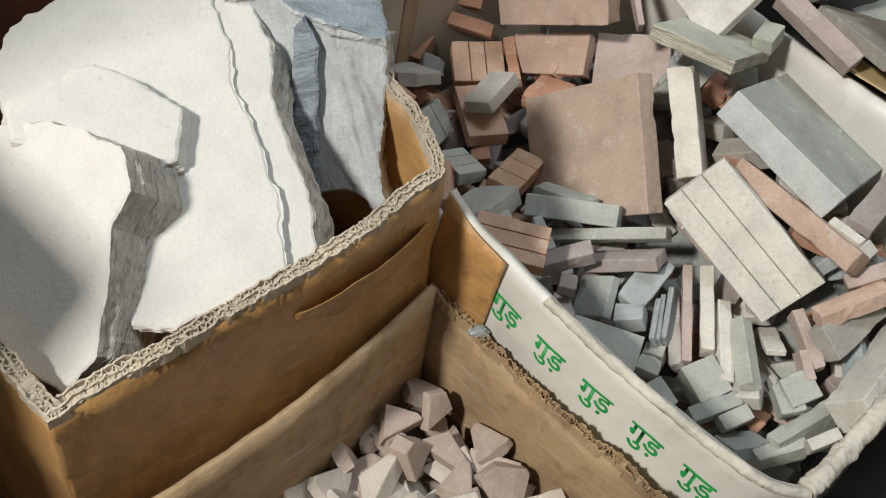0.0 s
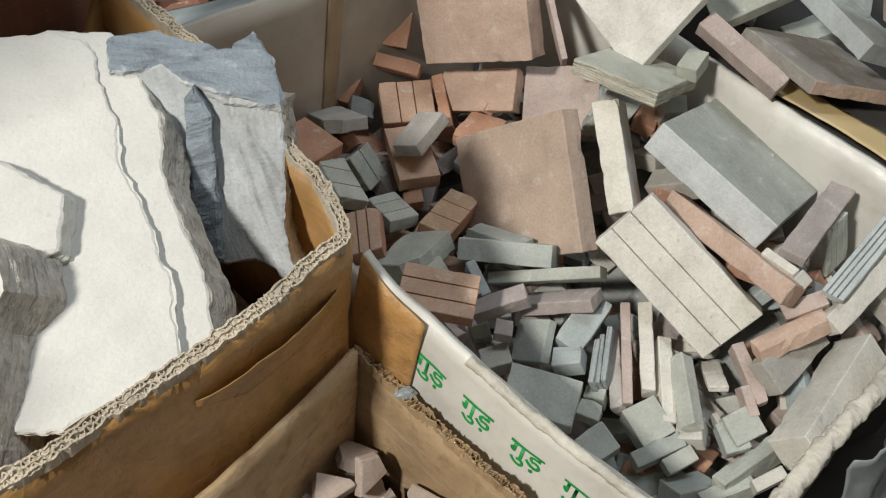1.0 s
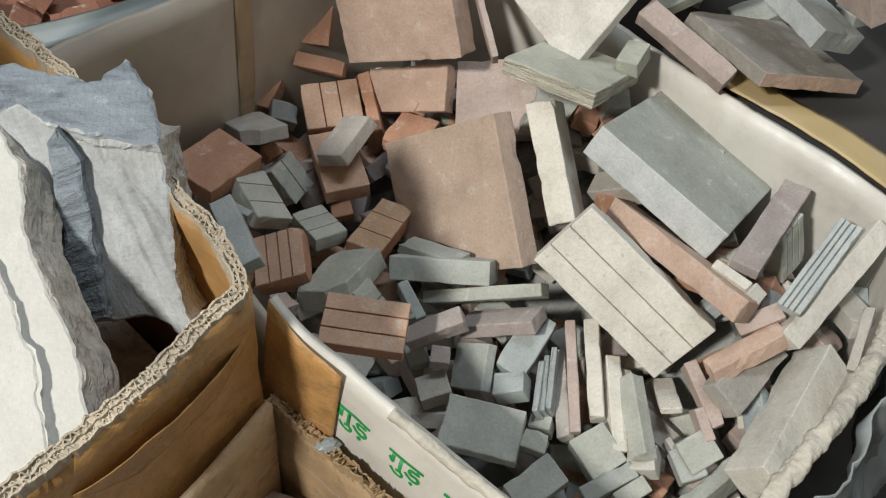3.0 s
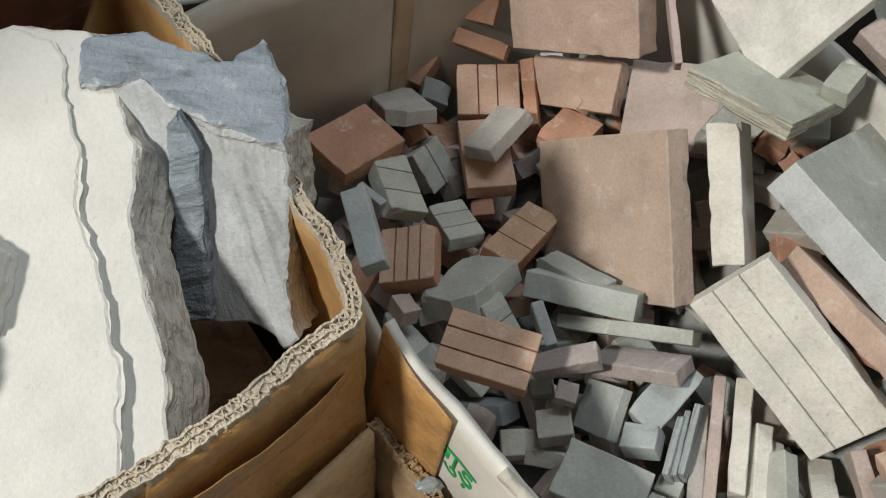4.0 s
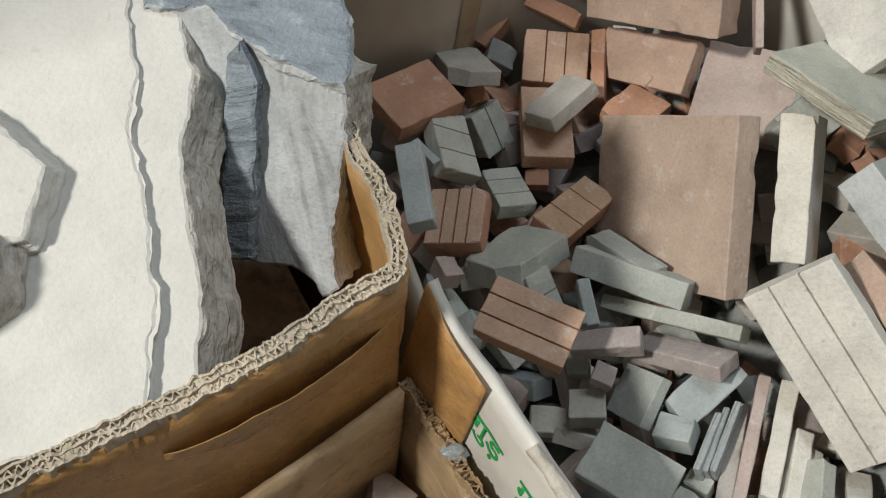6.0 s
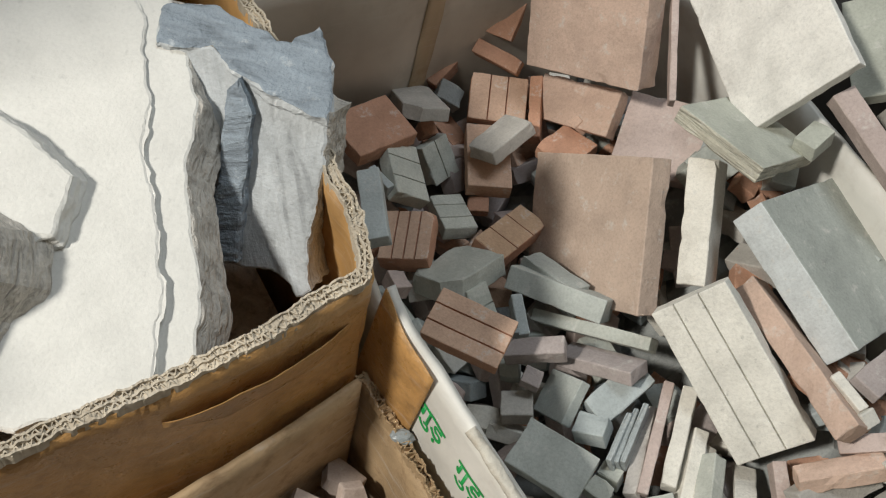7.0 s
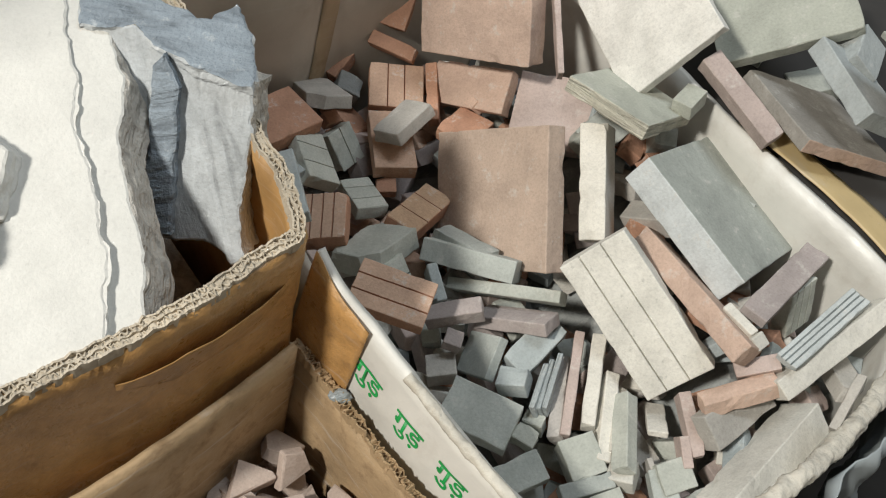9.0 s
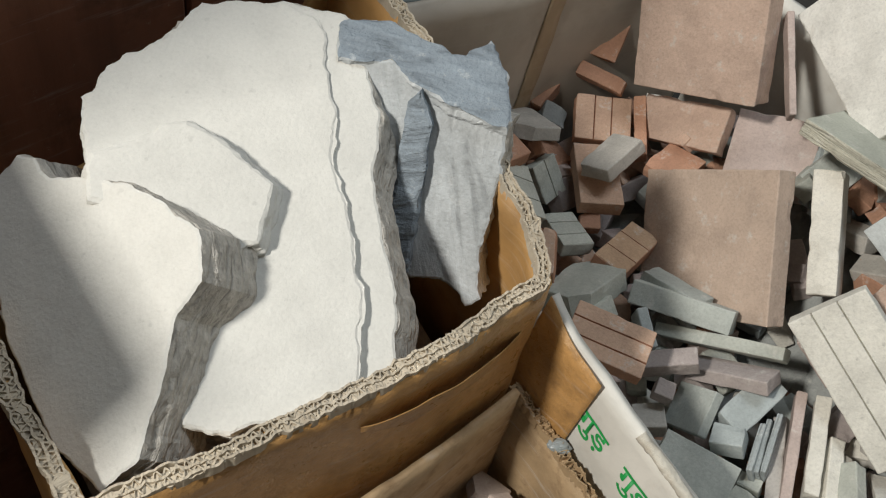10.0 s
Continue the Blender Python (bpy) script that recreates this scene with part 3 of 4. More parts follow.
left_b = [(0.17, 0.74, 0.39), (0.10, 0.70, 0.395), (0.043, 0.659, 0.40), (0.009, 0.622, 0.40), (-0.042, 0.585, 0.40), (-0.076, 0.555, 0.398), (-0.09, 0.54, 0.395)]
LEFT = path_of(left_b, 60)
foot = [Vector((p.x - 0.012, p.y + 0.012, 0.004)) for p in LEFT]
part("side_wall", sheet_bm(LEFT, foot, 0.005, -1, rows=20, seed=27.0, wob=0.0012), GREYBOARD, box_b, smooth=True)
tape_t = [p + Vector((0.0006, -0.0006, -0.0005)) for p in LEFT[28:32]]
tape_f = [p.lerp(q, 0.45) for p, q in zip(tape_t, [Vector((p.x - 0.012, p.y + 0.012, 0.004)) for p in tape_t])]
part("tape_strip", sheet_bm(tape_t, tape_f, 0.0003, -1, rows=9, seed=27.0, wob=0.0012), FADED, box_b, "faded tan tape strip", smooth=True)
near_b = [(0.056, 0.378, 0.36), (0.02, 0.43, 0.36), (-0.04, 0.50, 0.37), (-0.09, 0.54, 0.395)]
NEAR = path_of(near_b, 40)
foot = [Vector((p.x, p.y, 0.004)) for p in NEAR]
part("side_wall", sheet_bm(NEAR, foot, 0.004, -1, rows=12, seed=29.0), GREYBOARD, box_b, smooth=True)


def tube_bm(path, radius, seed, sides=12, wob=0.25):
    bm = bmesh.new()
    rings = []
    for i, p in enumerate(path):
        a, b = path[max(0, i - 1)], path[min(len(path) - 1, i + 1)]
        way = (b - a).normalized()
        sidev = way.cross(Vector((0, 0, 1))).normalized()
        up = sidev.cross(way)
        ring = []
        for k in range(sides):
            an = 2 * math.pi * k / sides
            d = sidev * math.cos(an) + up * math.sin(an)
            r = radius * (1 + wob * rnd(p + d * 0.01, 90.0, seed) + wob * 0.45 * rnd(p + d * 0.01, 240.0, seed + 1) + wob * 0.2 * rnd(p + d * 0.01, 900.0, seed + 2))
            ring.append(bm.verts.new(p + d * r))
        rings.append(ring)
    for r0, r1 in zip(rings, rings[1:]):
        for k in range(sides):
            bm.faces.new((r0[k], r0[(k + 1) % sides], r1[(k + 1) % sides], r1[k]))
    bm.faces.new(rings[0])
    bm.faces.new(rings[-1][::-1])
    return bm


part("rolled_rim", tube_bm(smooth_path(right_b, 420), 0.0058, 31.0, sides=20, wob=0.42), CRUMPLED, box_b, "crumpled white rolled rim", smooth=True)
part("rolled_rim", tube_bm(smooth_path(text_top[3:], 260), 0.0032, 33.0, sides=14, wob=0.4), CRUMPLED, box_b, "worn white folded rim", smooth=True)

# orange tape over the near end of the printed wall
top = [p.copy() for p in TEXT_TOP[:17]]
foot = [Vector((t.x - 0.030 * 0.3, t.y - 0.024 * 0.3, t.z - 0.3 * t.z)) for t in top]
nor = Vector((-0.64, -0.77, 0)) * 0.0016
part("tape_patch", sheet_bm([p + nor for p in top], [p + nor for p in foot], 0.0006, -1, rows=10, seed=21.0, wob=0.0008), TAPED, box_b, "brown packing tape over the corner", smooth=True)

# green printed word along the wall
font_curve = bpy.data.curves.new("word", "FONT")
font_curve.body = "गुड़"
font_curve.size = 0.0195
font_curve.offset = 0.00025
font_curve.resolution_u = 3
font_ob = new("word", font_curve)
bpy.context.view_layer.update()
word_mesh = bpy.data.meshes.new_from_object(font_ob.evaluated_get(bpy.context.evaluated_depsgraph_get()))
bpy.data.objects.remove(font_ob)


def on_text_wall(s, drop):
    """The point on the printed wall, s metres along its rim from the corner and drop metres below the rim."""
    i = 0
    while i < len(TEXT_TOP) - 2 and s > (TEXT_TOP[i + 1] - TEXT_TOP[i]).length:
        s -= (TEXT_TOP[i + 1] - TEXT_TOP[i]).length
        i += 1
    f = s / (TEXT_TOP[i + 1] - TEXT_TOP[i]).length
    top, foot = TEXT_TOP[i].lerp(TEXT_TOP[i + 1], f), TEXT_FOOT[i].lerp(TEXT_FOOT[i + 1], f)
    p = top.lerp(foot, drop / (top - foot).length)
    out = 0.0008 * (rnd(p, 22.0, 21.0) * 2 + rnd(p, 80.0, 22.0))
    return p + Vector((0.64, 0.77, 0)) * (out - 0.0005)


word_bm = bmesh.new()
word_bm.from_mesh(word_mesh)
for k in range(5):
    bm = word_bm.copy()
    for v in bm.verts:
        v.co = on_text_wall(0.0365 * k + 0.052 + v.co.x, 0.038 - v.co.y)
    part("printed_word", bm, GREEN, box_b, "green printed Devanagari word")
word_bm.free()

# yellowish flap behind the back wall
flap = tagged(new("board_flap"), "yellowish brown cardboard flap folded behind the big carton", "cardboard")
flap_top = [(0.340, 0.574, 0.384), (0.376, 0.533, 0.384), (0.418, 0.486, 0.382), (0.448, 0.452, 0.376), (0.475, 0.425, 0.368), (0.50, 0.40, 0.36)]
top = path_of(flap_top, 30)
foot = [p + Vector((0.022, 0.019, -0.004)) for p in top]
bm = sheet_bm(top, foot, 0.004, -1, rows=6, seed=41.0, wob=0.001)
part("panel", bm, YELLOW, flap, smooth=True)

# ---- big clay slabs in the taped carton ----
def slab(name, outline, thick, at, turn, kinds, seed, label, parent=None, **more):
    """A broken slab, or, with a parent, one layer of it."""
    bm = stone_bm(outline, thick, seed, **more)
    ob = link_mesh(name, bm, [CLAY[k] for k in kinds], parent)
    if len(kinds) > 1:
        edge_faces(ob)
    if parent:
        ob.matrix_basis = parent.matrix_basis.inverted() @ pose(*at, *turn)
        return ob
    ob.matrix_world = pose(*at, *turn)
    return tagged(ob, label, "clay slab", "big clay slabs in the taped carton")


big_slab = tagged(new("clay_slab"), "large chalky white clay slab with a cracked, layered edge", "clay slab", "big clay slabs in the taped carton")
big_slab.matrix_basis = pose(-0.068, 0.373, 0.43)
edge_slab = tagged(new("clay_slab"), "blue-white clay slab standing on edge with a pointed tip", "clay slab", "big clay slabs in the taped carton")
edge_slab.matrix_basis = pose(0.0, 0.40, 0.40)


slab("face_layer", [(-0.116, -0.004), (-0.112, 0.01), (-0.098, 0.03), (-0.081, 0.061), (-0.046, 0.076), (-0.027, 0.071), (-0.019, 0.054), (-0.005, 0.023), (0.008, -0.012), (0.022, -0.037), (0.036, -0.069), (0.040, -0.099), (0.018, -0.117), (-0.004, -0.132), (-0.022, -0.132), (-0.034, -0.072), (-0.06, -0.060), (-0.099, -0.040)],
     0.006, (-0.068, 0.373, 0.4492), (18.0, 2.7, 0.0), ["cr", "cr"], 3.0, "large chalky white clay slab with a cracked flaking edge", parent=big_slab, jag=0.0021)
slab("lower_layer", [(-0.09, 0.05), (-0.046, 0.077), (-0.015, 0.079), (-0.006, 0.072), (0.007, 0.049), (0.016, 0.033), (0.021, -0.003), (0.033, -0.025), (0.048, -0.06), (0.053, -0.085), (0.042, -0.098), (0.016, -0.117), (-0.018, -0.122), (-0.034, -0.06), (-0.08, -0.03)],
     0.022, (-0.068, 0.374, 0.4465), (19.3, 2.7, 0.0), ["cr", "ce"], 5.0, "thick chalky clay slab with a brown-grey layered edge", parent=big_slab, jag=0.0016, taper=0.011)
slab("raised_layer", [(-0.098, -0.04), (-0.098, -0.033), (-0.082, -0.022), (-0.074, -0.009), (-0.065, -0.005), (-0.056, -0.008), (-0.042, -0.012), (-0.021, -0.025), (-0.017, -0.052), (-0.03, -0.059), (-0.092, -0.054)],
     0.013, (-0.067, 0.369, 0.4600), (19.3, 2.7, 0.0), ["cr", "cr"], 7.0, "small white clay layer standing proud of the slab", parent=big_slab, jag=0.0016, taper=0.005)
slab("clay_slab", [(-0.117, 0.036), (-0.106, 0.048), (-0.095, 0.045), (-0.085, 0.035), (-0.039, 0.026), (-0.02, 0.015), (-0.003, 0.003), (-0.001, -0.019), (-0.013, -0.033), (-0.018, -0.063), (-0.026, -0.088), (-0.044, -0.100), (-0.070, -0.083), (-0.100, -0.040), (-0.120, 0.01)],
     0.036, (-0.1017, 0.3020, 0.4636), (29.9, -28.9, 0.0), ["cr", "ce"], 9.0, "broken pale clay slab with a layered flaking side", jag=0.0014, taper=0.003)
slab("front_face", [(-0.001, -0.001), (-0.006, -0.025), (-0.015, -0.055), (-0.021, -0.075), (-0.020, -0.091), (-0.028, -0.093), (-0.040, -0.078), (-0.075, -0.075), (-0.089, -0.073), (-0.085, 0.036), (-0.057, 0.033), (-0.033, 0.015)],
     0.03, (0.010, 0.410, 0.465), (59.5, -20.6, 0.0), ["cb", "ce"], 11.0, "blue-white clay slab standing on edge in the carton", parent=edge_slab, jag=0.002)
# ridge and top flake carry the shadow in their dark colour
slab("ridge", [(-0.048, 0.012), (-0.041, 0.018), (-0.037, 0.0), (-0.050, -0.05), (-0.056, -0.075), (-0.068, -0.075), (-0.062, -0.04)],
     0.008, (0.0085, 0.4045, 0.4685), (59.5, -20.6, 0.0), ["ct", "ct"], 12.0, "narrow ridge on the standing slab, coloured as in shade", parent=edge_slab, jag=0.0012)
slab("top_flake", [(-0.093, 0.035), (-0.069, 0.042), (-0.045, 0.036), (-0.035, 0.031), (-0.028, 0.032), (-0.018, 0.043), (-0.006, 0.028), (0.0, 0.004), (-0.001, -0.004), (-0.035, 0.002), (-0.064, 0.015), (-0.089, 0.012)],
     0.02, (0.010, 0.410, 0.4665), (13.9, -1.2, 0.0), ["ct", "cb"], 13.0, "blue-white clay flake with a pointed tip", parent=edge_slab, jag=0.002)

# ---- the heap in the big carton ----
piece("gw", (0.0347, 0.6298, 0.2753), (-28.3, 3.9, 23), (0.0338, 0.0693, 0.011), cuts=[(45, 0.75), (225, 0.75)])  # hexA
piece("or", (0.01, 0.5796, 0.2835), (3.6, 3.2, 49.3), (0.0537, 0.0424, 0.013))  # orBig
piece("or", (0.048, 0.614, 0.263), (22, 16, 49), (0.016, 0.012, 0.01))  # orSm
piece("gd", (0.058, 0.657, 0.264), (17, 19, 2), (0.022, 0.018, 0.014))  # dkgrey
piece("ol", (0.0971, 0.6526, 0.277), (23.4, -3.7, 6.7), (0.0455, 0.0392, 0.0123), lines=2, along=1, rim="or")  # orStr
piece("or", (0.128, 0.649, 0.282), (17, -21, 2), (0.01, 0.055, 0.013))  # orUp
piece("gw", (0.1054, 0.6016, 0.2874), (-30.3, -8.6, 57.2), (0.0445, 0.0288, 0.0117))  # gyPar
piece("ol", (0.1004, 0.5998, 0.2636), (3.9, -3.2, 11.4), (0.0343, 0.0608, 0.014))  # orUnd
piece("or", (0.1018, 0.5664, 0.247), (22.4, -7.9, 8), (0.0163, 0.0123, 0.013))  # pkSm8
piece("gg", (0.0406, 0.5573, 0.2714), (4, 30.4, 26.6), (0.0312, 0.0509, 0.012), lines=2, along=0)  # stGA
piece("gg", (0.0616, 0.5976, 0.2509), (46.7, 2.6, 57.9), (0.028, 0.0323, 0.013), lines=1, along=1)  # stGB
piece("gg", (0.084, 0.544, 0.254), (-13, 5, 26), (0.026, 0.040, 0.011), lines=2, along=0)  # gyC
piece("ol", (0.058, 0.501, 0.267), (-18, -6, 95), (0.040, 0.036, 0.018), lines=3, along=0, rim="or")  # orS5
piece("bg", (0.032, 0.477, 0.323), (9, -18, 19), (0.015, 0.051, 0.014))  # blS
piece("bg", (0.027, 0.539, 0.276), (-0, 2, 52), (0.006, 0.023, 0.014))  # blS2
piece("ts", (0.128, 0.534, 0.258), (0, 12, 61), (0.063, 0.026, 0.016), lines=2, along=1, rim="or")  # tan14
piece("gg", (0.098, 0.487, 0.264), (-31, 7, 54), (0.054, 0.039, 0.017), cuts=[(45, 0.75), (225, 0.75)])  # hexB
piece("ol", (0.109, 0.418, 0.303), (8, -1, -13), (0.052, 0.035, 0.011), lines=2, along=0, rim="or")  # orFr
piece("bg", (0.145, 0.466, 0.261), (16, -12, 20), (0.008, 0.029, 0.020))  # gLsh
piece("gb", (0.169, 0.487, 0.272), (-23, -46, 87), (0.017, 0.072, 0.027))  # bar18
piece("gb", (0.163, 0.499, 0.272), (-18, -20, -42), (0.050, 0.019, 0.012))  # bar19
piece("gg", (0.1933, 0.4615, 0.275), (-37.4, -31.2, 86.7), (0.0093, 0.0909, 0.013))  # bar20
piece("mv", (0.202, 0.439, 0.273), (-16, -35, -27), (0.058, 0.021, 0.010))  # mauve
piece("mv", (0.157, 0.435, 0.274), (5, -25, 5), (0.041, 0.013, 0.014))  # bar22
piece("bg", (0.142, 0.451, 0.263), (17, -7, 8), (0.009, 0.004, 0.014))  # sm23
piece("gg", (0.148, 0.4371, 0.2389), (11.9, -20.7, 5), (0.0139, 0.0154, 0.013))  # sm24
piece("mv", (0.160, 0.421, 0.261), (16, -2, -13), (0.013, 0.012, 0.014))  # sm25
piece("gb", (0.182, 0.416, 0.256), (-54, -30, 75), (0.031, 0.034, 0.008))  # gyTall
piece("gw", (0.1562, 0.4071, 0.2442), (-8.1, -16.1, 8), (0.0212, 0.0199, 0.0121))  # cube27
piece("gb", (0.1815, 0.3695, 0.2546), (-6.9, -17, 69.1), (0.0331, 0.0504, 0.0161))  # grBig
piece("bg", (0.217, 0.423, 0.268), (4, -17, 51), (0.046, 0.021, 0.014))  # tri29
piece("bg", (0.204, 0.396, 0.261), (-1, -29, -13), (0.021, 0.017, 0.014))  # dk30
piece("bl", (0.2231, 0.3929, 0.2606), (-0.7, -32.4, -17), (0.0041, 0.0393, 0.012))  # lay31a
piece("bl", (0.2281, 0.3959, 0.2599), (1.6, -32.2, -16), (0.0035, 0.0424, 0.012))  # lay31b
piece("bl", (0.231, 0.397, 0.264), (9, -20, -18), (0.004, 0.044, 0.014))  # lay31c
piece("mg", (0.2401, 0.392, 0.254), (2.6, -38.7, -9.6), (0.0095, 0.0649, 0.013))  # m32
piece("pk", (0.244, 0.398, 0.267), (16, -15, -10), (0.007, 0.075, 0.012))  # pk33
piece("ww", (0.258, 0.400, 0.271), (14, -18, -11), (0.010, 0.067, 0.014))  # wh34
piece("ww", (0.267, 0.377, 0.264), (7, 5, -7), (0.010, 0.066, 0.014))  # wh35
piece("ww", (0.274, 0.376, 0.262), (-1, 17, -7), (0.012, 0.053, 0.014))  # sp36
piece("ww", (0.277, 0.337, 0.263), (3, -27, -20), (0.018, 0.017, 0.014))  # sp36b
piece("gg", (0.2765, 0.363, 0.2726), (0.1, 33, -5.8), (0.0113, 0.0584, 0.013))  # gl37
piece("ww", (0.304, 0.382, 0.265), (-25, -13, -6), (0.014, 0.036, 0.005))  # wh38
piece("pk", (0.318, 0.369, 0.285), (14, -15, 10), (0.009, 0.044, 0.014))  # pk39
piece("pk", (0.314, 0.352, 0.279), (25, -11, 9), (0.007, 0.021, 0.014))  # wh40
piece("ws", (0.273, 0.428, 0.318), (43, -52, 14), (0.051, 0.109, 0.014), lines=2, along=1)  # striped
piece("pl", (0.305, 0.437, 0.339), (-11, -55, 38), (0.016, 0.112, 0.02))  # pk42
piece("gt", (0.328, 0.510, 0.346), (13, 16, 46), (0.107, 0.104, 0.024), rim="bp")  # bl43
piece("mv", (0.364, 0.446, 0.356), (-4, -1, 48), (0.089, 0.018, 0.008))  # mv44
piece("ww", (0.3282, 0.4115, 0.3478), (-4.3, -14.3, 37.3), (0.007, 0.0255, 0.013))  # tooth
piece("ww", (0.3382, 0.4003, 0.3466), (28.9, -16.6, 42.1), (0.0098, 0.01, 0.013))  # cu46
piece("gg", (0.384, 0.4501, 0.3324), (69, -7.3, 41.4), (0.0283, 0.0396, 0.013), lines=3, along=1)  # tn47
piece("bs", (0.387, 0.416, 0.352), (-9, -16, 43), (0.076, 0.015, 0.007), lines=3, along=0)  # bs49
piece("ww", (0.399, 0.411, 0.341), (27, -18, 39), (0.103, 0.015, 0.014))  # wb50
piece("pk", (0.350, 0.396, 0.326), (19, -33, 4), (0.029, 0.011, 0.014))  # pk51
piece("pl", (0.3393, 0.3789, 0.3159), (-21.8, -22, 17), (0.0522, 0.0133, 0.013))  # ob52
piece("gw", (0.344, 0.377, 0.299), (32, -5, 41), (0.060, 0.025, 0.014))  # st53
piece("ww", (0.364, 0.345, 0.293), (-56, -0, 47), (0.110, 0.029, 0.024))  # ws54
piece("gw", (0.390, 0.361, 0.351), (-20, -34, 64), (0.039, 0.006, 0.020))  # bar55
piece("pkl", (0.146, 0.658, 0.372), (-63, -61, 117), (0.082, 0.101, 0.022))  # bigPinkTop
piece("pk", (0.200, 0.625, 0.389), (28, -14, 4), (0.005, 0.077, 0.014))  # thin
piece("wh", (0.255, 0.633, 0.420), (21, -62, 6), (0.085, 0.118, 0.009))  # wdia
piece("pl", (0.158, 0.647, 0.299), (48, -26, -33), (0.074, 0.036, 0.013))  # pk60
piece("pl", (0.153, 0.648, 0.289), (-22, -47, 46), (0.009, 0.048, 0.013))  # or61
piece("or", (0.089, 0.68, 0.297), (40, 0, -19), (0.041, 0.012, 0.013))  # or62
piece("or", (0.086, 0.703, 0.32), (50, 0, -12), (0.026, 0.034, 0.016))  # or63
piece("or", (0.0535, 0.6805, 0.2756), (-4.2, -25.2, 60.6), (0.0472, 0.0113, 0.013))  # or64
piece("pk", (0.221, 0.618, 0.313), (32, -15, -15), (0.062, 0.061, 0.014))  # pkback
piece("gr", (0.2552, 0.569, 0.3807), (-6.6, 15.5, 46.4), (0.0737, 0.0686, 0.0118), rim="ye")  # gren
piece("gr", (0.2954, 0.5687, 0.3913), (-12.6, -10, 53.5), (0.0225, 0.0157, 0.013))  # blk69
piece("pk", (0.330, 0.570, 0.402), (15, -24, 36), (0.016, 0.075, 0.014))  # pb70
piece("pg", (0.401, 0.582, 0.389), (-10, 12, 10), (0.088, 0.094, 0.011), rim="pl")  # pg71
piece("bb", (0.4096, 0.5807, 0.4257), (4.4, 20, 20.1), (0.0481, 0.0725, 0.0151), rim="bs")  # bw72
piece("gr", (0.361, 0.651, 0.433), (22, -36, -2), (0.102, 0.077, 0.012))  # gp73
piece("pk", (0.434, 0.563, 0.486), (-153, -66, 161), (0.082, 0.041, 0.050))  # rp74
piece("bb", (0.413, 0.611, 0.428), (30, -9, 68), (0.038, 0.026, 0.030))  # lump75
piece("gw", (0.297, 0.346, 0.262), (8, -13, 18), (0.004, 0.011, 0.014))  # sm57
piece("gg", (0.252, 0.349, 0.254), (10, -17, 22), (0.025, 0.028, 0.022))  # gw58
piece("gb", (0.2118, 0.3352, 0.2444), (6.5, -17.3, 27.3), (0.035, 0.0217, 0.013))  # gy59
piece("gb", (0.254, 0.328, 0.255), (8, -15, 19), (0.036, 0.011, 0.014))  # lo60
piece("gg", (0.267, 0.321, 0.255), (11, -18, 22), (0.022, 0.011, 0.014))  # lo61
piece("gb", (0.274, 0.307, 0.242), (-29, 12, 19), (0.035, 0.020, 0.014))  # lo63
piece("gg", (0.313, 0.316, 0.256), (-20, -3, 31), (0.058, 0.011, 0.018))  # lo64
piece("gg", (0.294, 0.299, 0.252), (-12, -2, 19), (0.041, 0.010, 0.014))  # lo65
piece("ww", (0.312, 0.296, 0.276), (11, -19, 19), (0.022, 0.008, 0.014))  # lo66
piece("gb", (0.303, 0.333, 0.265), (13, -17, 9), (0.017, 0.021, 0.014))  # lo67
piece("gg", (0.309, 0.338, 0.271), (16, -15, 20), (0.023, 0.021, 0.014))  # lo62
piece("pkd", (0.183, 0.5377, 0.2882), (65, -43, -42), (0.118, 0.105, 0.018))  # pinkBig
piece("ww", (0.2433, 0.5229, 0.3384), (43.4, -29.6, -13.7), (0.0189, 0.0835, 0.0309))  # whBack
piece("gg", (0.1166, 0.4665, 0.2606), (40.1, -1.6, 47.1), (0.0178, 0.0321, 0.013), lines=1, along=0)
piece("gg", (0.2212, 0.3724, 0.2506), (-17.6, -2.2, 65.5), (0.0106, 0.0147, 0.013))
piece("gg", (0.214, 0.3595, 0.2525), (-4.9, -10.9, 62), (0.0132, 0.0164, 0.013))
piece("or", (0.157, 0.614, 0.281), (-11, -10, 55), (0.033, 0.035, 0.013))
piece("pk", (0.0581, 0.4673, 0.2602), (-6.7, 16.7, 32.9), (0.0136, 0.0164, 0.013))

# loose pieces under the top layer, between and below the ones above
fill_rng = random.Random(5)
FILL_KINDS = ["gb", "gg", "bg", "gw", "mv", "pk", "or", "ww"]


HEAP = list(PLACED)


def heap_z(x, y):
    """The height of the heap's surface: what the pieces round about have for their middle, the lower ones counting more."""
    near = sorted(HEAP, key=lambda p: (p[0] - x) ** 2 + (p[1] - y) ** 2)[:5]
    zs = sorted(p[2] for p in near)
    return 0.5 * zs[0] + 0.3 * zs[1] + 0.2 * zs[2]


def inside_big(x, y):
    loop = [(0.085, 0.365), (0.17, 0.295), (0.262, 0.245), (0.33, 0.31), (0.43, 0.42), (0.31, 0.58), (0.16, 0.72), (0.06, 0.655), (-0.02, 0.58), (0.03, 0.47)]
    odd = False
    for (x0, y0), (x1, y1) in zip(loop, loop[1:] + loop[:1]):
        if (y0 > y) != (y1 > y) and x < x0 + (y - y0) / (y1 - y0) * (x1 - x0):
            odd = not odd
    return odd


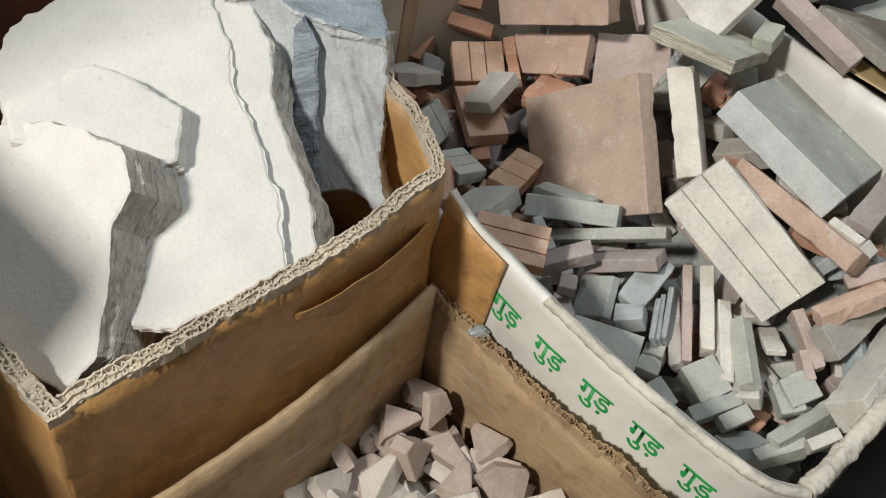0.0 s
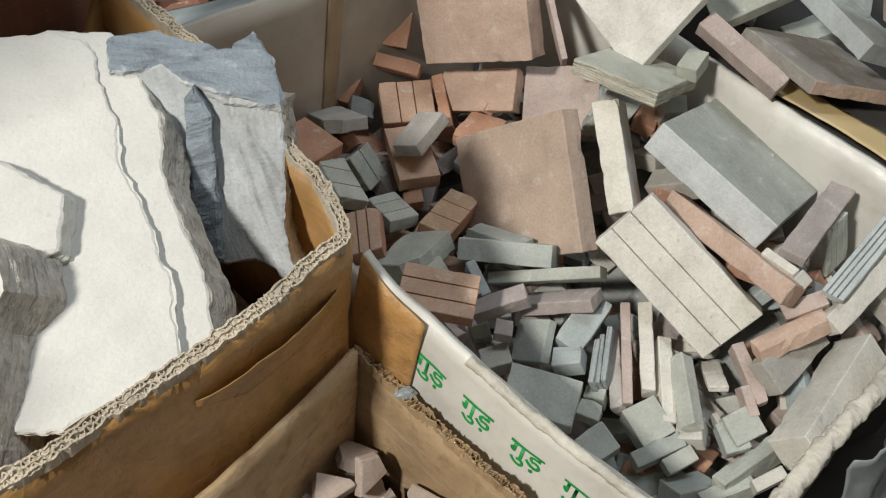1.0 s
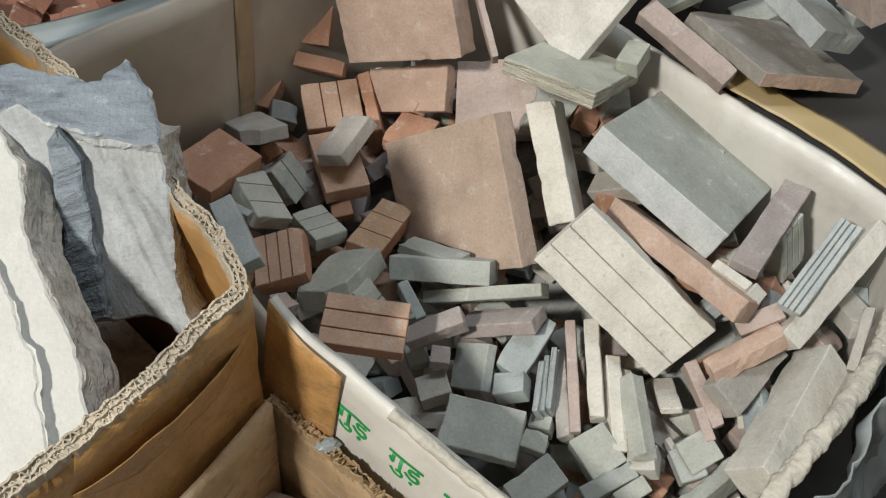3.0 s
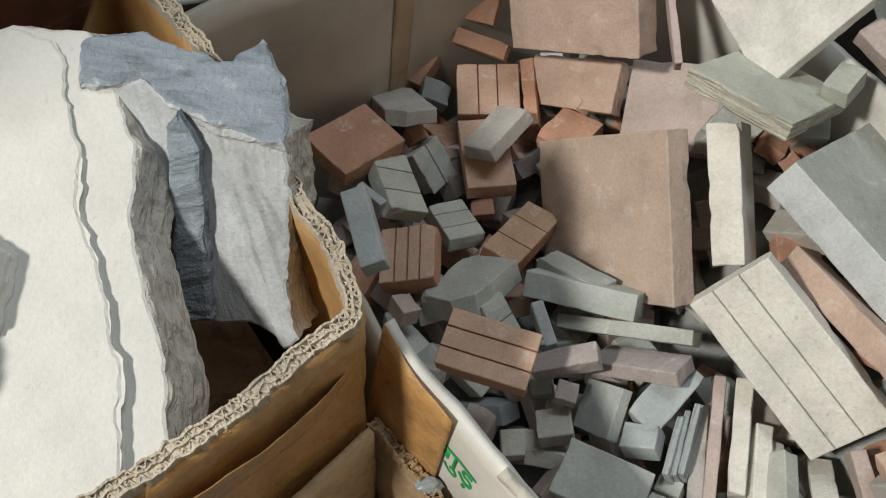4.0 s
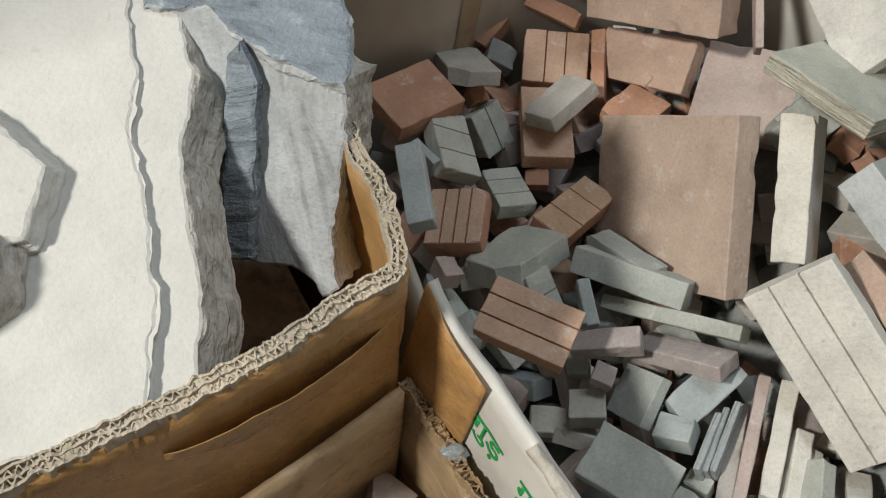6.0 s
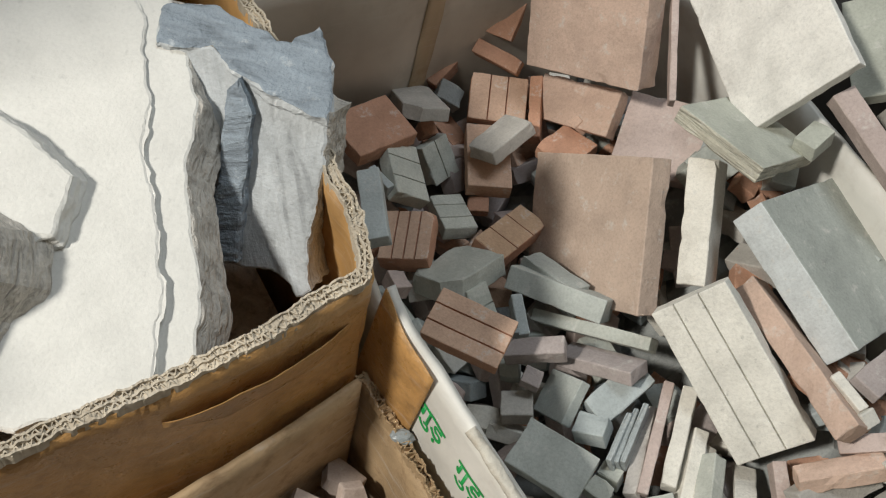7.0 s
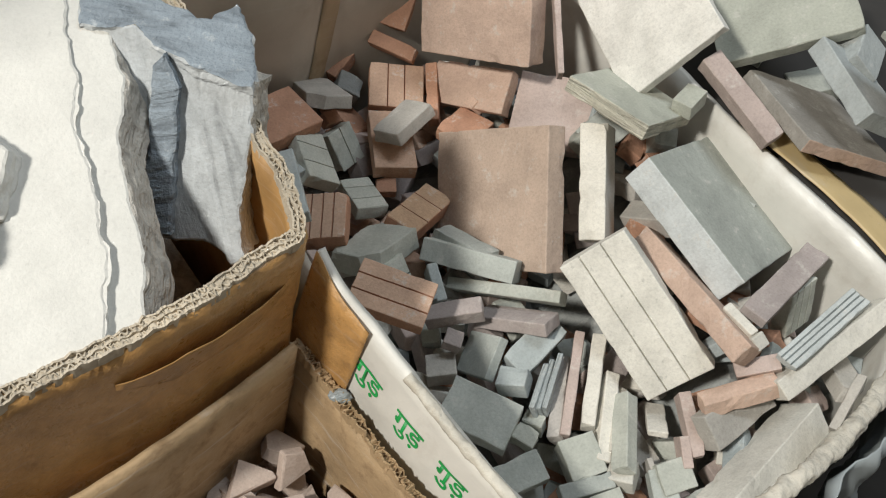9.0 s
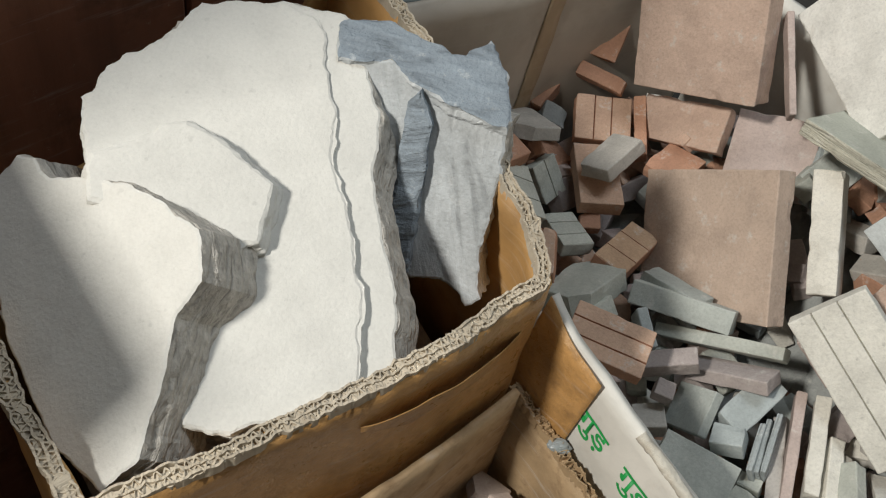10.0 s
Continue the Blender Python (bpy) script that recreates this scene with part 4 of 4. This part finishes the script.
made = 0
while made < 230:
    x, y = fill_rng.uniform(-0.02, 0.43), fill_rng.uniform(0.25, 0.72)
    if not inside_big(x, y):
        continue
    size = (fill_rng.uniform(0.02, 0.05), fill_rng.uniform(0.014, 0.03), fill_rng.uniform(0.01, 0.018))
    kind = fill_rng.choice(["or", "or", "ol", "mv", "pk"] if x + y * 0.2 < 0.27 and y > 0.5 else FILL_KINDS)
    turn = (fill_rng.gauss(0, 22), fill_rng.gauss(0, 22), fill_rng.uniform(0, 180))
    piece(kind, (x, y, heap_z(x, y) - fill_rng.uniform(0.020, 0.042)), turn, size)
    made += 1
# sheet below the pieces, its dark grey standing for shade in the gaps
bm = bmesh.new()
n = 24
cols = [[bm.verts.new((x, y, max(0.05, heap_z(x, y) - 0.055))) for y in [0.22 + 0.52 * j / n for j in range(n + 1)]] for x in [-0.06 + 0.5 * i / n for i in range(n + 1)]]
for i in range(n):
    for j in range(n):
        m = sum((v.co for v in (cols[i][j], cols[i + 1][j], cols[i + 1][j + 1], cols[i][j + 1])), Vector()) / 4
        if inside_big(m.x, m.y):
            bm.faces.new((cols[i][j], cols[i + 1][j], cols[i + 1][j + 1], cols[i][j + 1]))
tagged(link_mesh("stone_rubble", bm, CLAY["gd"]), "dark sheet for the shade in the gaps of the heap", "rubble", kind="stuff")

# ---- chips in the small carton ----
chip_rng = random.Random(11)


def chip(at, turn, size, kind):
    """A wedge-shaped or pointed clay chip."""
    COUNT[0] += 1
    cuts = [(chip_rng.uniform(20, 65), chip_rng.uniform(0.05, 0.5)), (chip_rng.uniform(115, 160), chip_rng.uniform(0.1, 0.6))]
    bm = block_bm(*size, seed=COUNT[0] * 0.77, wear=0.0012, cuts=cuts, step=0.008)
    ob = link_mesh("clay_chip", bm, CLAY[kind])
    ob.matrix_world = pose(*at, *turn)
    return tagged(ob, "pointed dusky pink clay chip in the small carton" if kind == "bt" else "pale angular clay chip in the small carton", "clay piece", "small chips in the carton")


def inside_c(x, y):
    a = (x - 0.057) * 0.714 - (y - 0.352) * 0.70
    b = (x - 0.057) * 0.72 + (y - 0.352) * 0.69
    return a > 0.009 and b < -0.012


for layer, count, gap in ((0, 70, 0.017), (1, 60, 0.0165)):
    spots, tries = [], 0
    while len(spots) < count and tries < 6000:
        tries += 1
        x, y = chip_rng.uniform(-0.10, 0.17), chip_rng.uniform(0.15, 0.357)
        if not inside_c(x, y) or any((x - q[0]) ** 2 + (y - q[1]) ** 2 < gap * gap for q in spots):
            continue
        spots.append((x, y))
        s = chip_rng.uniform(0.017, 0.028)
        near = (x - 0.054) ** 2 + (y - 0.352) ** 2
        z = 0.252 - 0.020 * min(1.0, near / 0.03) - 0.016 * layer + chip_rng.uniform(-0.003, 0.005)
        chip((x, y, z), (chip_rng.gauss(0, 24), chip_rng.gauss(0, 24), chip_rng.uniform(0, 360)),
             (s * 1.55, s * 1.15, s * chip_rng.uniform(0.38, 0.62)), "bt" if near < 0.006 or chip_rng.random() < 0.35 else "bw")
bm = box_bm((0, 0, 0), (1, 1, 1))
for v in bm.verts:
    u, w, h = v.co
    p = Vector((0.05, 0.35, 0)) + Vector((-0.69, -0.71, 0)) * 0.25 * u + Vector((0.72, -0.69, 0)) * 0.25 * w
    v.co = Vector((p.x, p.y, 0.004 + 0.209 * h))
tagged(link_mesh("chip_bed", bm, CLAY["bt"]), "packed clay chips filling the small carton", "rubble", kind="stuff")

# ---- round the cartons ----
panel = tagged(new("wooden_panel"), "dark brown wooden panel standing behind the taped carton", "wooden panel")
for x0, x1 in ((0.0, 0.115), (0.1165, 0.25), (0.2515, 0.60)):
    bm = box_bm((x0, 0.0, 0.0), (x1, 0.02, 0.95))
    bmesh.ops.bevel(bm, geom=bm.edges[:], offset=0.002, segments=1, affect="EDGES")
    part("board", bm, WOOD, panel)
panel.matrix_world = pose(-0.125, 0.585, 0.0, 0, 0, 234.5)

bucket = tagged(new("round_bin"), "round bin with a grey rim, full of terracotta pieces", "bin")
C0, CR = Vector((-0.235, 0.947, 0)), 0.335
ring = [C0 + Vector((CR * math.cos(a), CR * math.sin(a), 0.36)) for a in [2 * math.pi * k / 72 for k in range(73)]]
part("wall", sheet_bm(ring, [Vector((p.x, p.y, 0.004)) for p in ring], 0.004, -1, rows=6, wob=0.0), TIN, bucket, smooth=True)
lipo = [C0 + (p - C0) * 1.0 + Vector((0, 0, 0.0)) for p in ring]
part("rim", sheet_bm([p + Vector((0, 0, 0.002)) for p in lipo], [C0 + Vector(((p - C0).x * 1.05, (p - C0).y * 1.05, 0.354)) for p in lipo], 0.003, -1, rows=3, wob=0.0), TIN, bucket, "grey painted rim", smooth=True)
# the bin's pieces and bed take the terracotta darkened for shade
bin_rng = random.Random(3)
for k in range(230):
    r, a = CR * 0.9 * math.sqrt(bin_rng.random()), bin_rng.uniform(0, 2 * math.pi)
    x, y = C0.x + r * math.cos(a), C0.y + r * math.sin(a)
    piece("rd", (x, y, 0.320 - 0.02 * (k % 2) + bin_rng.uniform(-0.01, 0.012)), (bin_rng.gauss(0, 30), bin_rng.gauss(0, 30), bin_rng.uniform(0, 180)), (bin_rng.uniform(0.022, 0.038), bin_rng.uniform(0.015, 0.024), bin_rng.uniform(0.011, 0.017)), label="terracotta clay block in the round bin")
bm = bmesh.new()
bmesh.ops.create_circle(bm, cap_ends=True, radius=CR * 0.97, segments=40)
bmesh.ops.translate(bm, verts=bm.verts, vec=C0 + Vector((0, 0, 0.298)))
tagged(link_mesh("clay_bed", bm, CLAY["rd"]), "packed terracotta pieces inside the bin", "rubble", kind="stuff")

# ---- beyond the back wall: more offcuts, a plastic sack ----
# plain block, near-black to stand for shade between the offcuts
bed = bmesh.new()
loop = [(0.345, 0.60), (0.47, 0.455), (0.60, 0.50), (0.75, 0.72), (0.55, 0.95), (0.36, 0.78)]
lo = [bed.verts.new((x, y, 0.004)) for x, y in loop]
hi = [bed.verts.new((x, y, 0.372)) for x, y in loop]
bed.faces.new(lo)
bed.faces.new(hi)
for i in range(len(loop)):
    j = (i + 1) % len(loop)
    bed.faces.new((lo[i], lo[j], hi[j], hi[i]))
tagged(link_mesh("gap_shade_block", bed, FLOOR), "near-black block for the shade between offcuts behind the big carton", "rubble", kind="stuff")
far_rng = random.Random(8)
for k in range(12):
    x, y = far_rng.uniform(0.36, 0.62), far_rng.uniform(0.52, 0.84)
    if (x - 0.345) * 0.757 + (y - 0.60) * 0.653 < 0.03:
        continue
    piece(far_rng.choice(["gb", "mv", "pg", "gg"]), (x, y, 0.372), (far_rng.gauss(0, 10), far_rng.gauss(0, 10), far_rng.uniform(0, 180)), (far_rng.uniform(0.03, 0.06), far_rng.uniform(0.02, 0.04), far_rng.uniform(0.014, 0.022)))


def crumpled(name, at, size, seed, material, label, category):
    bm = bmesh.new()
    bmesh.ops.create_icosphere(bm, subdivisions=5, radius=1.0)
    for v in bm.verts:
        d = v.co.normalized()
        r = 1 + 0.30 * rnd(d, 1.6, seed) + 0.16 * abs(rnd(d, 3.0, seed + 1)) + 0.09 * abs(rnd(d, 6.0, seed + 2)) + 0.04 * abs(rnd(d, 14.0, seed + 3))
        v.co = Vector((d.x * size[0], d.y * size[1], d.z * size[2])) * r + Vector(at)
    return tagged(link_mesh(name, bm, material, smooth=True), label, category)


crumpled("plastic_sack", (0.525, 0.515, 0.31), (0.06, 0.055, 0.09), 2.0, PLASTIC, "grey crumpled plastic sack beside the big carton", "sack")

sheet = tagged(new("plastic_sheet"), "translucent grey plastic sheet hanging outside the big carton", "plastic sheet")
rim_out = [(0.335, 0.276, 0.335), (0.372, 0.306, 0.342), (0.408, 0.342, 0.348), (0.442, 0.384, 0.352), (0.462, 0.425, 0.36), (0.475, 0.46, 0.365)]
top = smooth_path(rim_out, 60)
foot = [p + Vector((0.055, -0.04, -0.26)) for p in top]
part("fold", sheet_bm(top, foot, 0.0012, -1, rows=24, seed=51.0, wob=0.006), PLASTIC, sheet, smooth=True)
coal_rng = random.Random(21)
for k in range(40):
    x, y = coal_rng.uniform(0.40, 0.75), coal_rng.uniform(0.10, 0.42)
    if (x - 0.40) * 0.7 - (y - 0.30) * 0.7 < 0.06:
        continue
    COUNT[0] += 1
    w = coal_rng.uniform(0.03, 0.06)
    ob = link_mesh("dark_stone", block_bm(w, w * 0.8, w * 0.6, seed=COUNT[0] * 0.77, wear=0.006, cuts=[(coal_rng.uniform(0, 360), 0.6), (coal_rng.uniform(0, 360), 0.6)], step=0.01), FLOOR)
    ob.matrix_world = pose(x, y, w * 0.5, coal_rng.gauss(0, 8), coal_rng.gauss(0, 8), coal_rng.uniform(0, 360))
    tagged(ob, "dark grey broken stone on the floor", "stone piece", "dark stones on the floor")
crumpled("plastic_scrap", (0.084, 0.335, 0.309), (0.0065, 0.004, 0.003), 9.0, PLASTIC, "small blue-grey plastic scrap wedged between the cartons", "scrap")
